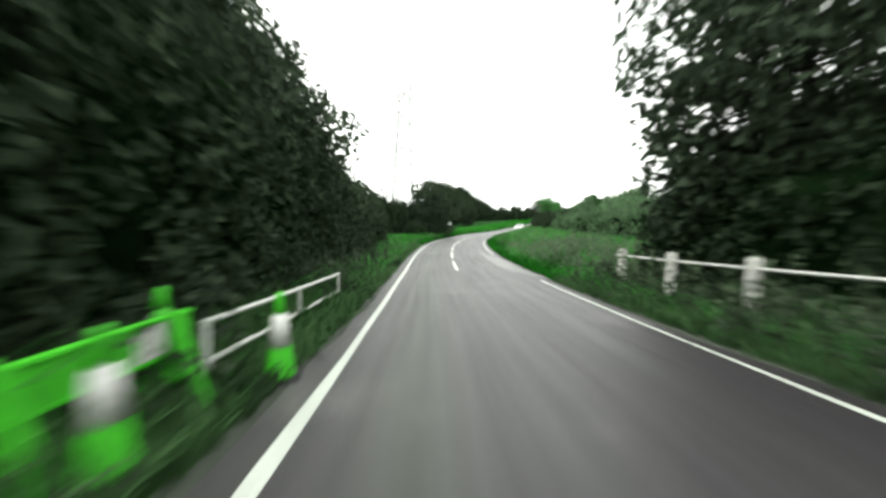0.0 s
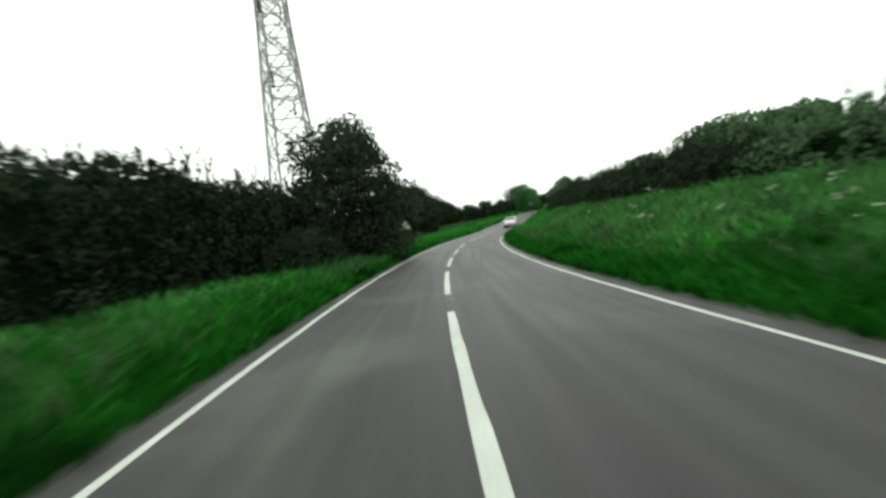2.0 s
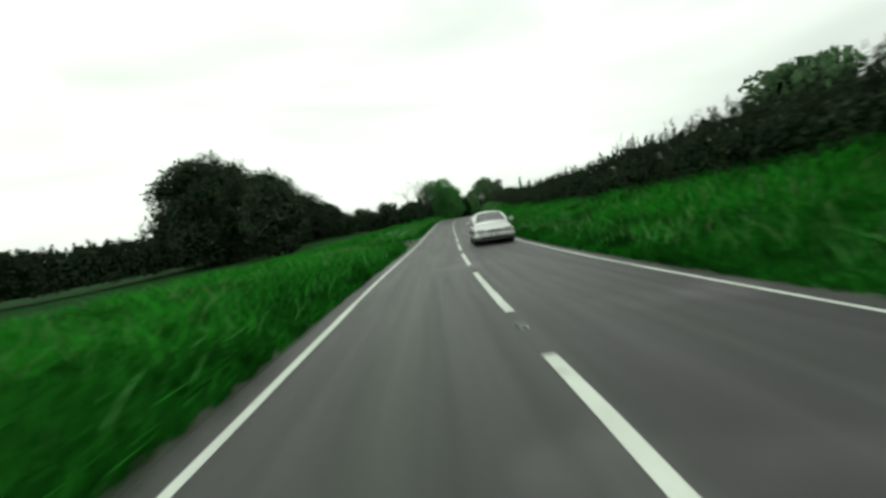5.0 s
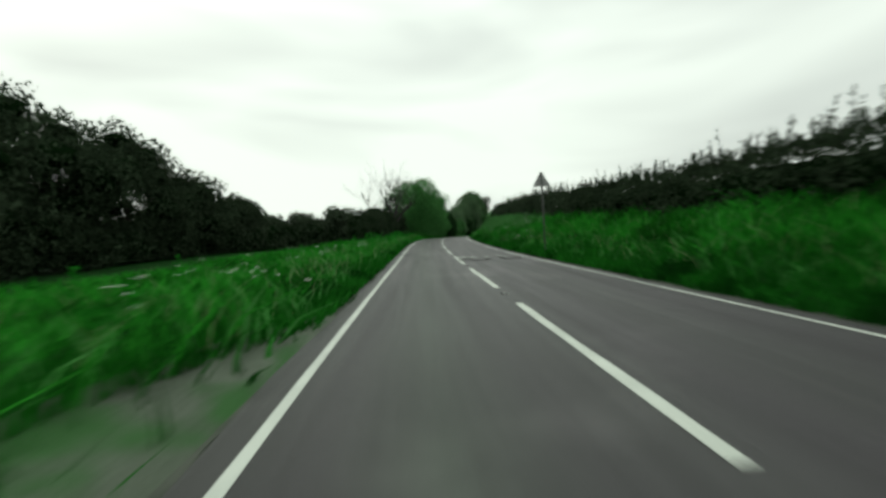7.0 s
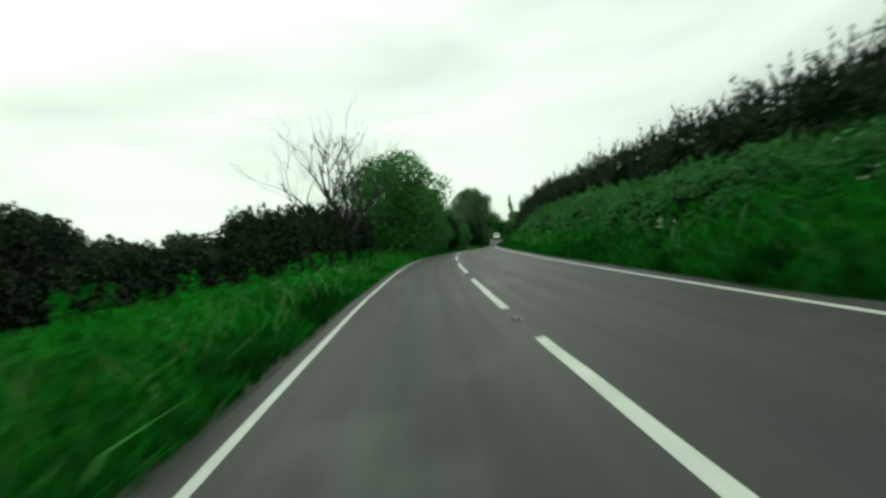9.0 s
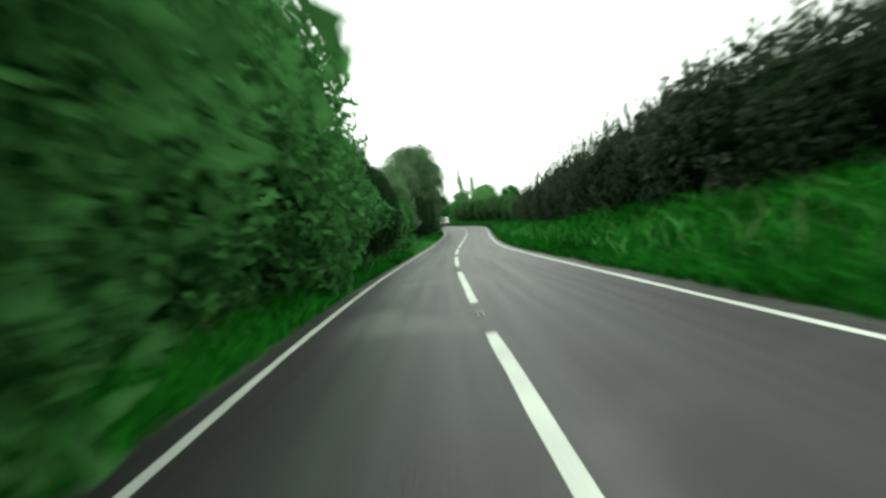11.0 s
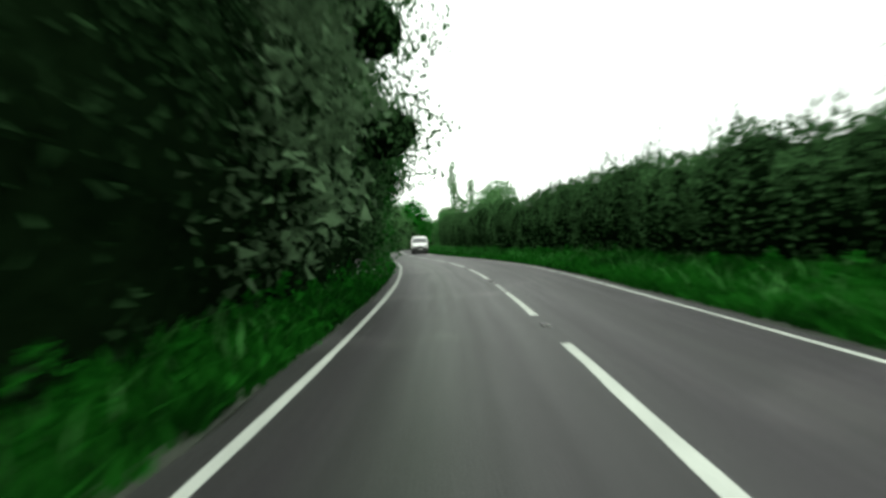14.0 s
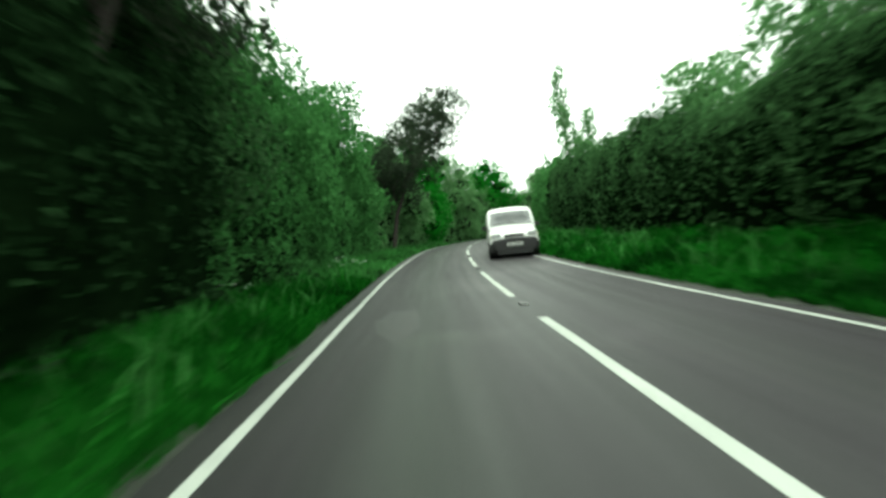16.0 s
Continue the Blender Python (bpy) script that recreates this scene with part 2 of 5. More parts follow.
# lighter copy of the dark leaf, veiling glare put into its colour
LEAF_GREY = leaf_material("leaf_grey_green", (0.016, 0.025, 0.015), (0.072, 0.098, 0.064), 0.2)
LEAF_GREEN = leaf_material("leaf_green", (0.003, 0.018, 0.003), (0.019, 0.13, 0.014), 0.25)
# darker copy of the green leaf, deep roadside shade put into its colour
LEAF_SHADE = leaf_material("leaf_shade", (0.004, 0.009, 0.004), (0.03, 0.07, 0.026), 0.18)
LEAF_MID = leaf_material("leaf_mid_green", (0.013, 0.03, 0.012), (0.075, 0.17, 0.062), 0.3)
# grey-green leaf lightened: haze and glare over the foliage put into its colour
LEAF_HAZE = leaf_material("leaf_haze_grey", (0.034, 0.062, 0.031), (0.12, 0.2, 0.105), 0.35)
LEAF_SOFT = leaf_material("leaf_soft_green", (0.02, 0.062, 0.018), (0.095, 0.265, 0.078), 0.36)
LEAF_FRESH = leaf_material("leaf_fresh", (0.005, 0.05, 0.004), (0.034, 0.25, 0.024), 0.35)
# pale leaf of the far bend and poplars, distance haze put into its colour
LEAF_PALE_HAZE = leaf_material("leaf_pale", (0.065, 0.16, 0.058), (0.15, 0.3, 0.12), 0.4)
# near-black: the shade inside hedges and crowns, put into a colour
CORE_SHADE = material("foliage_inner_shade", (0.002, 0.006, 0.002), (0.006, 0.014, 0.005), scale=1.0, fine=7, rough=1.0, bump=1.0, spec=0.0)
BARK = material("bark", (0.022, 0.02, 0.017), (0.06, 0.053, 0.046), scale=3, fine=22, rough=0.95, bump=0.8)
DEADWOOD = material("dead_bark", (0.02, 0.018, 0.018), (0.05, 0.046, 0.046), scale=3, fine=22, rough=0.95, bump=0.6)

# ---------------------------------------------------------------- mesh helpers


def mesh_of(name, verts, faces, mats, smooth=False, index=None):
    """A mesh from an array of points and an array of quads or triangles."""
    me = bpy.data.meshes.new(name)
    verts, faces = np.asarray(verts, np.float32), np.asarray(faces, np.int32)
    me.vertices.add(len(verts)); me.vertices.foreach_set("co", verts.ravel())
    k = faces.shape[1]
    me.loops.add(faces.size); me.loops.foreach_set("vertex_index", faces.ravel())
    me.polygons.add(len(faces))
    me.polygons.foreach_set("loop_start", np.arange(0, faces.size, k, dtype=np.int32))
    for m in mats:
        me.materials.append(m)
    if index is not None:
        me.polygons.foreach_set("material_index", np.asarray(index, np.int32))
    me.polygons.foreach_set("use_smooth", np.full(len(faces), smooth))
    me.update(calc_edges=True)
    return me


def part(name, bm, mat, parent, label="", smooth=False):
    """Links a bmesh as one mesh object under a thing or a part."""
    me = bpy.data.meshes.new(name)
    bm.to_mesh(me)
    bm.free()
    me.materials.append(mat)
    if smooth:
        me.polygons.foreach_set("use_smooth", np.full(len(me.polygons), True))
    ob = new(name, me)
    ob.parent = parent
    return tagged(ob, label)


def part_mesh(name, me, parent, label=""):
    ob = new(name, me)
    ob.parent = parent
    return tagged(ob, label)


def thing(name, m, label, category, group="", kind=""):
    ob = new(name)
    ob.empty_display_size = 0.2
    ob.matrix_world = m
    return tagged(ob, label, category, group, kind)


def box(bm, x0, x1, y0, y1, z0, z1, bevel=0.0):
    r = bmesh.ops.create_cube(bm, size=1)
    for v in r["verts"]:
        v.co = Vector(((x0 + x1) / 2 + v.co.x * (x1 - x0), (y0 + y1) / 2 + v.co.y * (y1 - y0), (z0 + z1) / 2 + v.co.z * (z1 - z0)))
    if bevel:
        bmesh.ops.bevel(bm, geom=list({e for v in r["verts"] for e in v.link_edges}), offset=bevel, segments=2, affect="EDGES")
    return bm


def tube(bm, points, radii, sides=8):
    """A tapered tube through the points."""
    pts = [Vector(p) for p in points]
    rings = []
    for i, p in enumerate(pts):
        ahead = (pts[min(i + 1, len(pts) - 1)] - pts[max(i - 1, 0)]).normalized()
        side = ahead.orthogonal().normalized() if i == 0 else (side - ahead * side.dot(ahead)).normalized()
        up = ahead.cross(side)
        rings.append([bm.verts.new(p + (side * math.cos(k * 2 * math.pi / sides) + up * math.sin(k * 2 * math.pi / sides)) * radii[i]) for k in range(sides)])
    for a, b in zip(rings, rings[1:]):
        for k in range(sides):
            bm.faces.new((a[k], a[(k + 1) % sides], b[(k + 1) % sides], b[k]))
    bm.faces.new(rings[0][::-1])
    bm.faces.new(rings[-1])
    return bm


def lattice_noise(p, seed=0):
    """Smooth noise in -1..1 at an array of points."""
    p = np.asarray(p, float)
    i = np.floor(p).astype(np.int64)
    f = p - i
    f = f * f * (3 - 2 * f)
    total = np.zeros(p.shape[:-1])
    for dx in (0, 1):
        for dy in (0, 1):
            for dz in (0, 1):
                n = (i[..., 0] + dx) * 374761393 + (i[..., 1] + dy) * 668265263 + (i[..., 2] + dz) * 2147483647 + seed * 974634777
                n = (n ^ (n >> 13)) * 1274126177
                n = (n ^ (n >> 16)) & 0xFFFF
                w = (f[..., 0] if dx else 1 - f[..., 0]) * (f[..., 1] if dy else 1 - f[..., 1]) * (f[..., 2] if dz else 1 - f[..., 2])
                total += w * (n / 32767.5 - 1)
    return total


def leaves(points, size, rng, up=0.2, long=1.9):
    """Pointed leaves, three corners each, at the points, turned by chance."""
    n = len(points)
    a = rng.normal(size=(n, 3)); a[:, 2] += up
    a /= np.linalg.norm(a, axis=1)[:, None]
    b = np.cross(a, rng.normal(size=(n, 3)))
    b /= np.linalg.norm(b, axis=1)[:, None] + 1e-9
    s = size * rng.uniform(0.6, 1.4, (n, 1))
    v = np.empty((n, 3, 3))
    v[:, 0], v[:, 1], v[:, 2] = points - a * s * long * 0.4 + b * s * 0.55, points - a * s * long * 0.35 - b * s * 0.55, points + a * s * long * 0.55
    return v.reshape(-1, 3), np.arange(3 * n).reshape(n, 3)

# ---------------------------------------------------------------- ground
BANK_AT = [-40, 6, 14, 30, 60, 90, 112, 126, 140, 158, 175, 195, 320]
BANK_UP = [0.1, 0.15, 0.7, 1.3, 1.5, 1.4, 1.3, 1.8, 2.0, 1.2, 0.5, 0.25, 0.25]
BANK_WIDE = [3.0, 3.0, 7.0, 9.0, 6.0, 5.0, 5.0, 5.0, 5.0, 4.0, 3.0, 2.6, 2.6]


def ease(v):
    v = np.clip(v, 0, 1)
    return v * v * (3 - 2 * v)


def ground_rise(s, d):
    """Height of the ground over the carriageway."""
    left, right = d - left_edge(s), -d - right_edge(s)
    rise = np.where((left < 0.35) & (right < 0.3), -0.07, -0.01)
    bank, wide = np.interp(s, BANK_AT, BANK_UP), np.interp(s, BANK_AT, BANK_WIDE)
    rise = rise + np.where(right > 0.3, bank * ease((right - 0.3) / wide) + 0.03 * np.clip(right - wide, 0, 60), 0)
    rise = rise + np.where(left > 0.4, 0.10 * ease((left - 0.4) / 1.0) - 0.5 * ease((left - 5) / 14), 0)
    return rise


def place(s, d, h=0.0):
    """A point on the ground beside the road."""
    q = on_road(s, d, h)
    q[..., 2] += np.maximum(ground_rise(np.asarray(s, float), np.asarray(d, float)), -0.01)
    return q


def nearest(x, y):
    """Station and offset of points given in plan."""
    coarse = np.arange(0, len(STATION), 3)
    s, d = np.empty(len(x)), np.empty(len(x))
    for i in range(0, len(x), 4000):
        k = slice(i, i + 4000)
        j = coarse[((x[k, None] - LINE_X[coarse]) ** 2 + (y[k, None] - LINE_Y[coarse]) ** 2).argmin(1)]
        dx, dy, a = x[k] - LINE_X[j], y[k] - LINE_Y[j], TURN[j]
        s[k] = STATION[j] + np.clip(dx * np.cos(a) + dy * np.sin(a), -60, 60)
        d[k] = -dx * np.sin(a) + dy * np.cos(a)
    return s, d


def build_ground():
    x0, x1, y0, y1 = LINE_X.min() - 22, LINE_X.max() + 22, LINE_Y.min() - 22, LINE_Y.max() + 22
    far = np.array([6, 14, 26, 45, 80, 140, 260, 500, 1000, 2000.0])
    gx = np.concatenate([x0 - far[::-1], np.arange(x0, x1, 0.9), x1 + far])
    gy = np.concatenate([y0 - far[::-1], np.arange(y0, y1, 0.9), y1 + far])
    X, Y = np.meshgrid(gx, gy)
    s, d = nearest(X.ravel(), Y.ravel())
    z = on_road(s, d)[:, 2] + ground_rise(s, d)
    away = np.minimum(np.abs(d), 4000)
    z += lattice_noise(np.stack([X.ravel() * 0.9, Y.ravel() * 0.9, 0 * z], 1), 3) * 0.05 * ease((away - 3.2) / 2)
    z += lattice_noise(np.stack([X.ravel() * 0.06, Y.ravel() * 0.06, 0 * z], 1), 5) * 0.6 * ease((away - 14) / 30)
    nx, ny = len(gx), len(gy)
    i = (np.arange(ny - 1)[:, None] * nx + np.arange(nx - 1)).ravel()
    ob = new("ground", mesh_of("ground", np.stack([X.ravel(), Y.ravel(), z], 1), np.stack([i, i + 1, i + nx + 1, i + nx], 1), [SOIL], True))
    tagged(ob, "grassy green verge and open fields beside the lane", "ground", kind="structure")


build_ground()

# ---------------------------------------------------------------- carriageway


def ribbon(name, s, d0, d1, top, mat, depth=0.0, wobble=0.0, seed=0):
    """A strip along the road between two offsets, with turned-down sides where depth is given."""
    s = np.asarray(s, float)
    d0, d1 = np.broadcast_to(d0, s.shape).astype(float), np.broadcast_to(d1, s.shape).astype(float)
    if wobble:
        n = np.stack([s * 1.7, 0 * s, 0 * s], 1)
        d0, d1 = d0 + wobble * lattice_noise(n, seed), d1 + wobble * lattice_noise(n, seed + 1)
    cols = [on_road(s, d0, top - depth), on_road(s, d0, top), on_road(s, d1, top), on_road(s, d1, top - depth)] if depth else [on_road(s, d0, top), on_road(s, d1, top)]
    n, k = len(s), len(cols)
    v = np.stack(cols, 1).reshape(-1, 3)
    i = (np.arange(n - 1)[:, None] * k + np.arange(k - 1)).ravel()
    f = np.stack([i, i + k, i + k + 1, i + 1], 1)
    return mesh_of(name, v, f[:, ::-1], [mat])


ALONG = np.arange(-40, 305, 1.0)


def build_road():
    n = np.stack([ALONG * 1.7, 0 * ALONG, 0 * ALONG], 1)
    lo, hi = -right_edge(ALONG) - 0.22 + 0.05 * lattice_noise(n, 1), left_edge(ALONG) + 0.26 + 0.05 * lattice_noise(n, 2)
    cuts = np.concatenate([np.linspace(0, 1, 10)[:-1], 1 + np.linspace(0, 1, 10)])
    d = np.where(cuts <= 1, lo[:, None] * (1 - cuts), hi[:, None] * (cuts - 1))
    top = on_road(ALONG[:, None], d)
    v = np.concatenate([on_road(ALONG, lo, -0.12)[:, None], top, on_road(ALONG, hi, -0.12)[:, None]], 1)
    k = v.shape[1]
    i = (np.arange(len(ALONG) - 1)[:, None] * k + np.arange(k - 1)).ravel()
    me = mesh_of("road", v.reshape(-1, 3), np.stack([i, i + 1, i + k + 1, i + k], 1)[:, ::-1], [ASPHALT])
    lane = np.concatenate([[-1.05], cuts - 1, [1.05]])
    me.attributes.new("across", "FLOAT", "POINT").data.foreach_set("value", np.tile(lane, len(ALONG)).astype(np.float32))
    tagged(new("road", me), "grey worn asphalt lane with faint tyre tracks", "road", kind="structure")


build_road()
for side, name in ((1, "gravel_edge_left"), (-1, "gravel_edge_right")):
    edge = left_edge(ALONG) + 0.24 if side > 0 else -right_edge(ALONG) - 0.18
    ob = new(name, ribbon(name, ALONG, edge if side > 0 else edge - 0.3, edge + 0.26 if side > 0 else edge, -0.015, EDGE_DIRT, 0.06, 0.1, 7))
    tagged(ob, "broken gravelly edge where asphalt meets the grass", "road edge", kind="structure")
# the right line is worn away for ten metres beside the old surfacing
for side, name, s in ((1, "edge_line_left", ALONG), (-1, "edge_line_right", ALONG[ALONG > 22.5]), (-1, "edge_line_right_by_the_fence", ALONG[ALONG < 11.5])):
    mid = left_edge(s) if side > 0 else -right_edge(s)
    half = 0.046 if side > 0 else 0.036
    ob = new(name, ribbon(name, s, mid - half, mid + half, 0.004, PAINT, 0.0, 0.012, 11))
    tagged(ob, "thin white painted line along the lane's edge", "road marking", kind="structure")

# centre dashes, 4 m long with 2 m gaps, and the studs between them
MARKS = [2.06 + 6 * k for k in range(2, 10)] + [4.675 + 6 * k for k in range(10, 23)] + [4.817 + 6 * k for k in range(23, 46)]
STUD_BODY = material("stud_casting", (0.055, 0.055, 0.055), (0.1, 0.1, 0.1), rough=0.5, metal=0.5)
STUD_EYE = material("stud_reflector", (0.4, 0.42, 0.4), (0.6, 0.62, 0.6), rough=0.1)
first_stud = None
WORN_ENDS = {0: (17.4, 18.1), 2: (25.7, 26.4), 31: (205.6, 206.9)}
for n, a in enumerate(MARKS):
    s = np.linspace(a - 0.3, a + 4.0, 13)
    # a few dashes are worn grey at one end
    worn_from, worn_to = WORN_ENDS.get(n, (a + 9, a + 9))
    good = s[(s < worn_from) | (s > worn_to)]
    ob = new("centre_dash", ribbon("centre_dash", good, -0.055, 0.055, 0.004, PAINT, 0.0, 0.008, 20 + n))
    tagged(ob, "white dash on the centre line, grey at one end" if n in WORN_ENDS else "white painted dash on the lane's centre line", "road marking", group="centre line dashes")
    if n in WORN_ENDS:
        end = np.linspace(worn_from, worn_to, 5)
        part_mesh("worn_end", ribbon("worn_end", end, -0.052, 0.05, 0.0035, PAINT_WORN, 0.0, 0.01, 80 + n), ob, "paint worn grey")
    m = pose(*on_road(a + 5.0, 0, 0.0), 0, 0, math.degrees(heading(a + 5.0)))
    if first_stud is None:
        first_stud = thing("road_stud", m, "small cat's-eye road stud set between dashes", "road stud", "centre line studs")
        bm = bmesh.new()
        box(bm, -0.12, 0.12, -0.06, 0.06, -0.01, 0.016, 0.01)
        part("casting", bm, STUD_BODY, first_stud)
        for y in (-0.03, 0.03):
            bm = bmesh.new()
            box(bm, -0.135, -0.118, y - 0.018, y + 0.018, 0.0, 0.014, 0.003)
            part("reflector", bm, STUD_EYE, first_stud, "white glass reflector")
    else:
        copy_thing(first_stud, m)

# ---------------------------------------------------------------- hedges and trees


def dome(rng_seed, rows, step=0.8, round_=14, under=0.0):
    """The skin of a hedge: rows of station, offset, height, width; returns points[n, k, 3] and their outward way."""
    rows = np.array(rows, float)
    s = np.arange(rows[0, 0], rows[-1, 0] + 0.01, step)
    d, h, w = (np.interp(s, rows[:, 0], rows[:, k]) for k in (1, 2, 3))
    phi = np.linspace(0.0, math.pi, round_)
    lift = np.sin(phi) ** 0.55
    spread = np.sign(np.cos(phi)) * np.abs(np.cos(phi)) ** 0.7
    spread = spread * (1 - under * (1 - ease(lift / 0.62)))
    ends = np.clip(np.minimum(s - s[0], s[-1] - s) / 1.6, 0.0, 1) ** 0.5
    dd = d[:, None] + spread * (w * ends)[:, None] / 2
    base = place(s, d)
    q = on_road(s[:, None], dd, 0 * dd)
    n1 = lattice_noise(q * 0.45, rng_seed) * 0.12 + lattice_noise(q * 1.3, rng_seed + 1) * 0.12
    high = (h * ends)[:, None] * lift * (1 + n1)
    foot = place(np.broadcast_to(s[:, None], dd.shape), dd)[..., 2]
    q = on_road(s[:, None], d[:, None] + (dd - d[:, None]) * (1 + n1))
    q[..., 2] = np.minimum(foot, base[:, None, 2] + 0.1) - 0.05 + high
    return q, base.mean(0)


def hedge(rows, label, mat, leaf=0.09, dense=130, seed=1, name="hedge", sprout=0.25, group="", shoots=10, bare=0.0, under=0.0, foot=0.42):
    """A hedgerow: a near-black core, coloured as its inner shade, under loose leaves and sprouting shoots."""
    rng = np.random.default_rng(seed)
    skin, origin = dome(seed, rows, step=0.5, round_=18, under=under)
    n, k, _ = skin.shape
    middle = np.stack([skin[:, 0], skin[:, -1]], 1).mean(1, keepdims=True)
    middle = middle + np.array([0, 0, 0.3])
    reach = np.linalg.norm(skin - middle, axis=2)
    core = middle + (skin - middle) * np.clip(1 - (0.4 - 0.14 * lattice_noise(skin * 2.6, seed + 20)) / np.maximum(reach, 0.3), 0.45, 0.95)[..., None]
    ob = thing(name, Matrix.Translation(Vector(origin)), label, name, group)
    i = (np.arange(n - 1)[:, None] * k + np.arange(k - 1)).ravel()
    part_mesh("shade_core", mesh_of("shade_core", core.reshape(-1, 3) - origin, np.stack([i, i + k, i + k + 1, i + 1], 1)[:, ::-1], [CORE_SHADE]), ob, "near-black inner skin, the hedge's inner shade put into its colour")
    # leaves, by the area of each patch of the skin
    a, b, c, e = skin[:-1, :-1], skin[1:, :-1], skin[:-1, 1:], skin[1:, 1:]
    area = ((np.linalg.norm(np.cross(b - a, c - a), axis=2) + np.linalg.norm(np.cross(b - e, c - e), axis=2)) / 2).ravel()
    count = int(area.sum() * dense)
    pick = rng.choice(len(area), count, p=area / area.sum())
    u, v, deep = rng.random((count, 1)), rng.random((count, 1)), rng.random((count, 1))
    pa, pb, pc, pe = (q.reshape(-1, 3)[pick] for q in (a, b, c, e))
    p = (pa * (1 - u) + pb * u) * (1 - v) + (pc * (1 - u) + pe * u) * v
    m = np.repeat(middle[:-1], k - 1, 1).reshape(-1, 3)[pick] * (1 - u) + np.repeat(middle[1:], k - 1, 1).reshape(-1, 3)[pick] * u
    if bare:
        # fewer leaves low down, so the near-black core reads as shade at the foot
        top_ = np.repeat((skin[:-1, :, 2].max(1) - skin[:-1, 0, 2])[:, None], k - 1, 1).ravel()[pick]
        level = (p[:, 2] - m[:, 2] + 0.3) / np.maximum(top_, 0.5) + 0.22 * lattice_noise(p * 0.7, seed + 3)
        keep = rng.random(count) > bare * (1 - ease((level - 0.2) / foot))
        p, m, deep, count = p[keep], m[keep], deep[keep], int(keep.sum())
    clump = lattice_noise(p * 2.2, seed + 9)[:, None]
    keep = (clump[:, 0] + 0.6 * lattice_noise(p * 5.0, seed + 10) + rng.normal(size=count) * 0.15) > -0.42
    p, m, deep, clump, count = p[keep], m[keep], deep[keep], clump[keep], int(keep.sum())
    shoot = (rng.random((count, 1)) < sprout * 0.35) * rng.random((count, 1)) ** 2 * sprout
    reach = np.maximum(np.linalg.norm(p - m, axis=1), 0.4)[:, None]
    p = m + (p - m) * np.maximum(1 + (0.24 * clump - 0.42 * (1 - deep ** 0.7)) / reach, 0.4)
    top = (p[:, 2:] - m[:, 2:]) > 0.6
    p[:, 2:] += shoot * np.where(top, 0.8, 0.2)
    tops = skin[:, k // 2 - 2:k // 2 + 2].reshape(-1, 3)
    some = tops[rng.integers(0, len(tops), int(n * shoots))] + rng.normal(size=(int(n * shoots), 3)) * [0.3, 0.3, 0.05]
    tall = rng.random((len(some), 1, 1)) ** 2.0 * sprout * 2.6
    stem = some[:, None] + np.linspace(0, 1, 20)[None, :, None] * tall * (np.array([0, 0, 1.0]) + rng.normal(size=(len(some), 1, 3)) * 0.14)
    stem = (stem + rng.normal(size=stem.shape) * leaf * 0.35).reshape(-1, 3)
    v, f = leaves(p - origin, leaf, rng, 0.5)
    v2, f2 = leaves(stem - origin, leaf * 0.6, rng, 1.4, 2.6)
    part_mesh("foliage", mesh_of("foliage", np.concatenate([v, v2]), np.concatenate([f, f2 + len(v)]), [mat]), ob)
    return ob


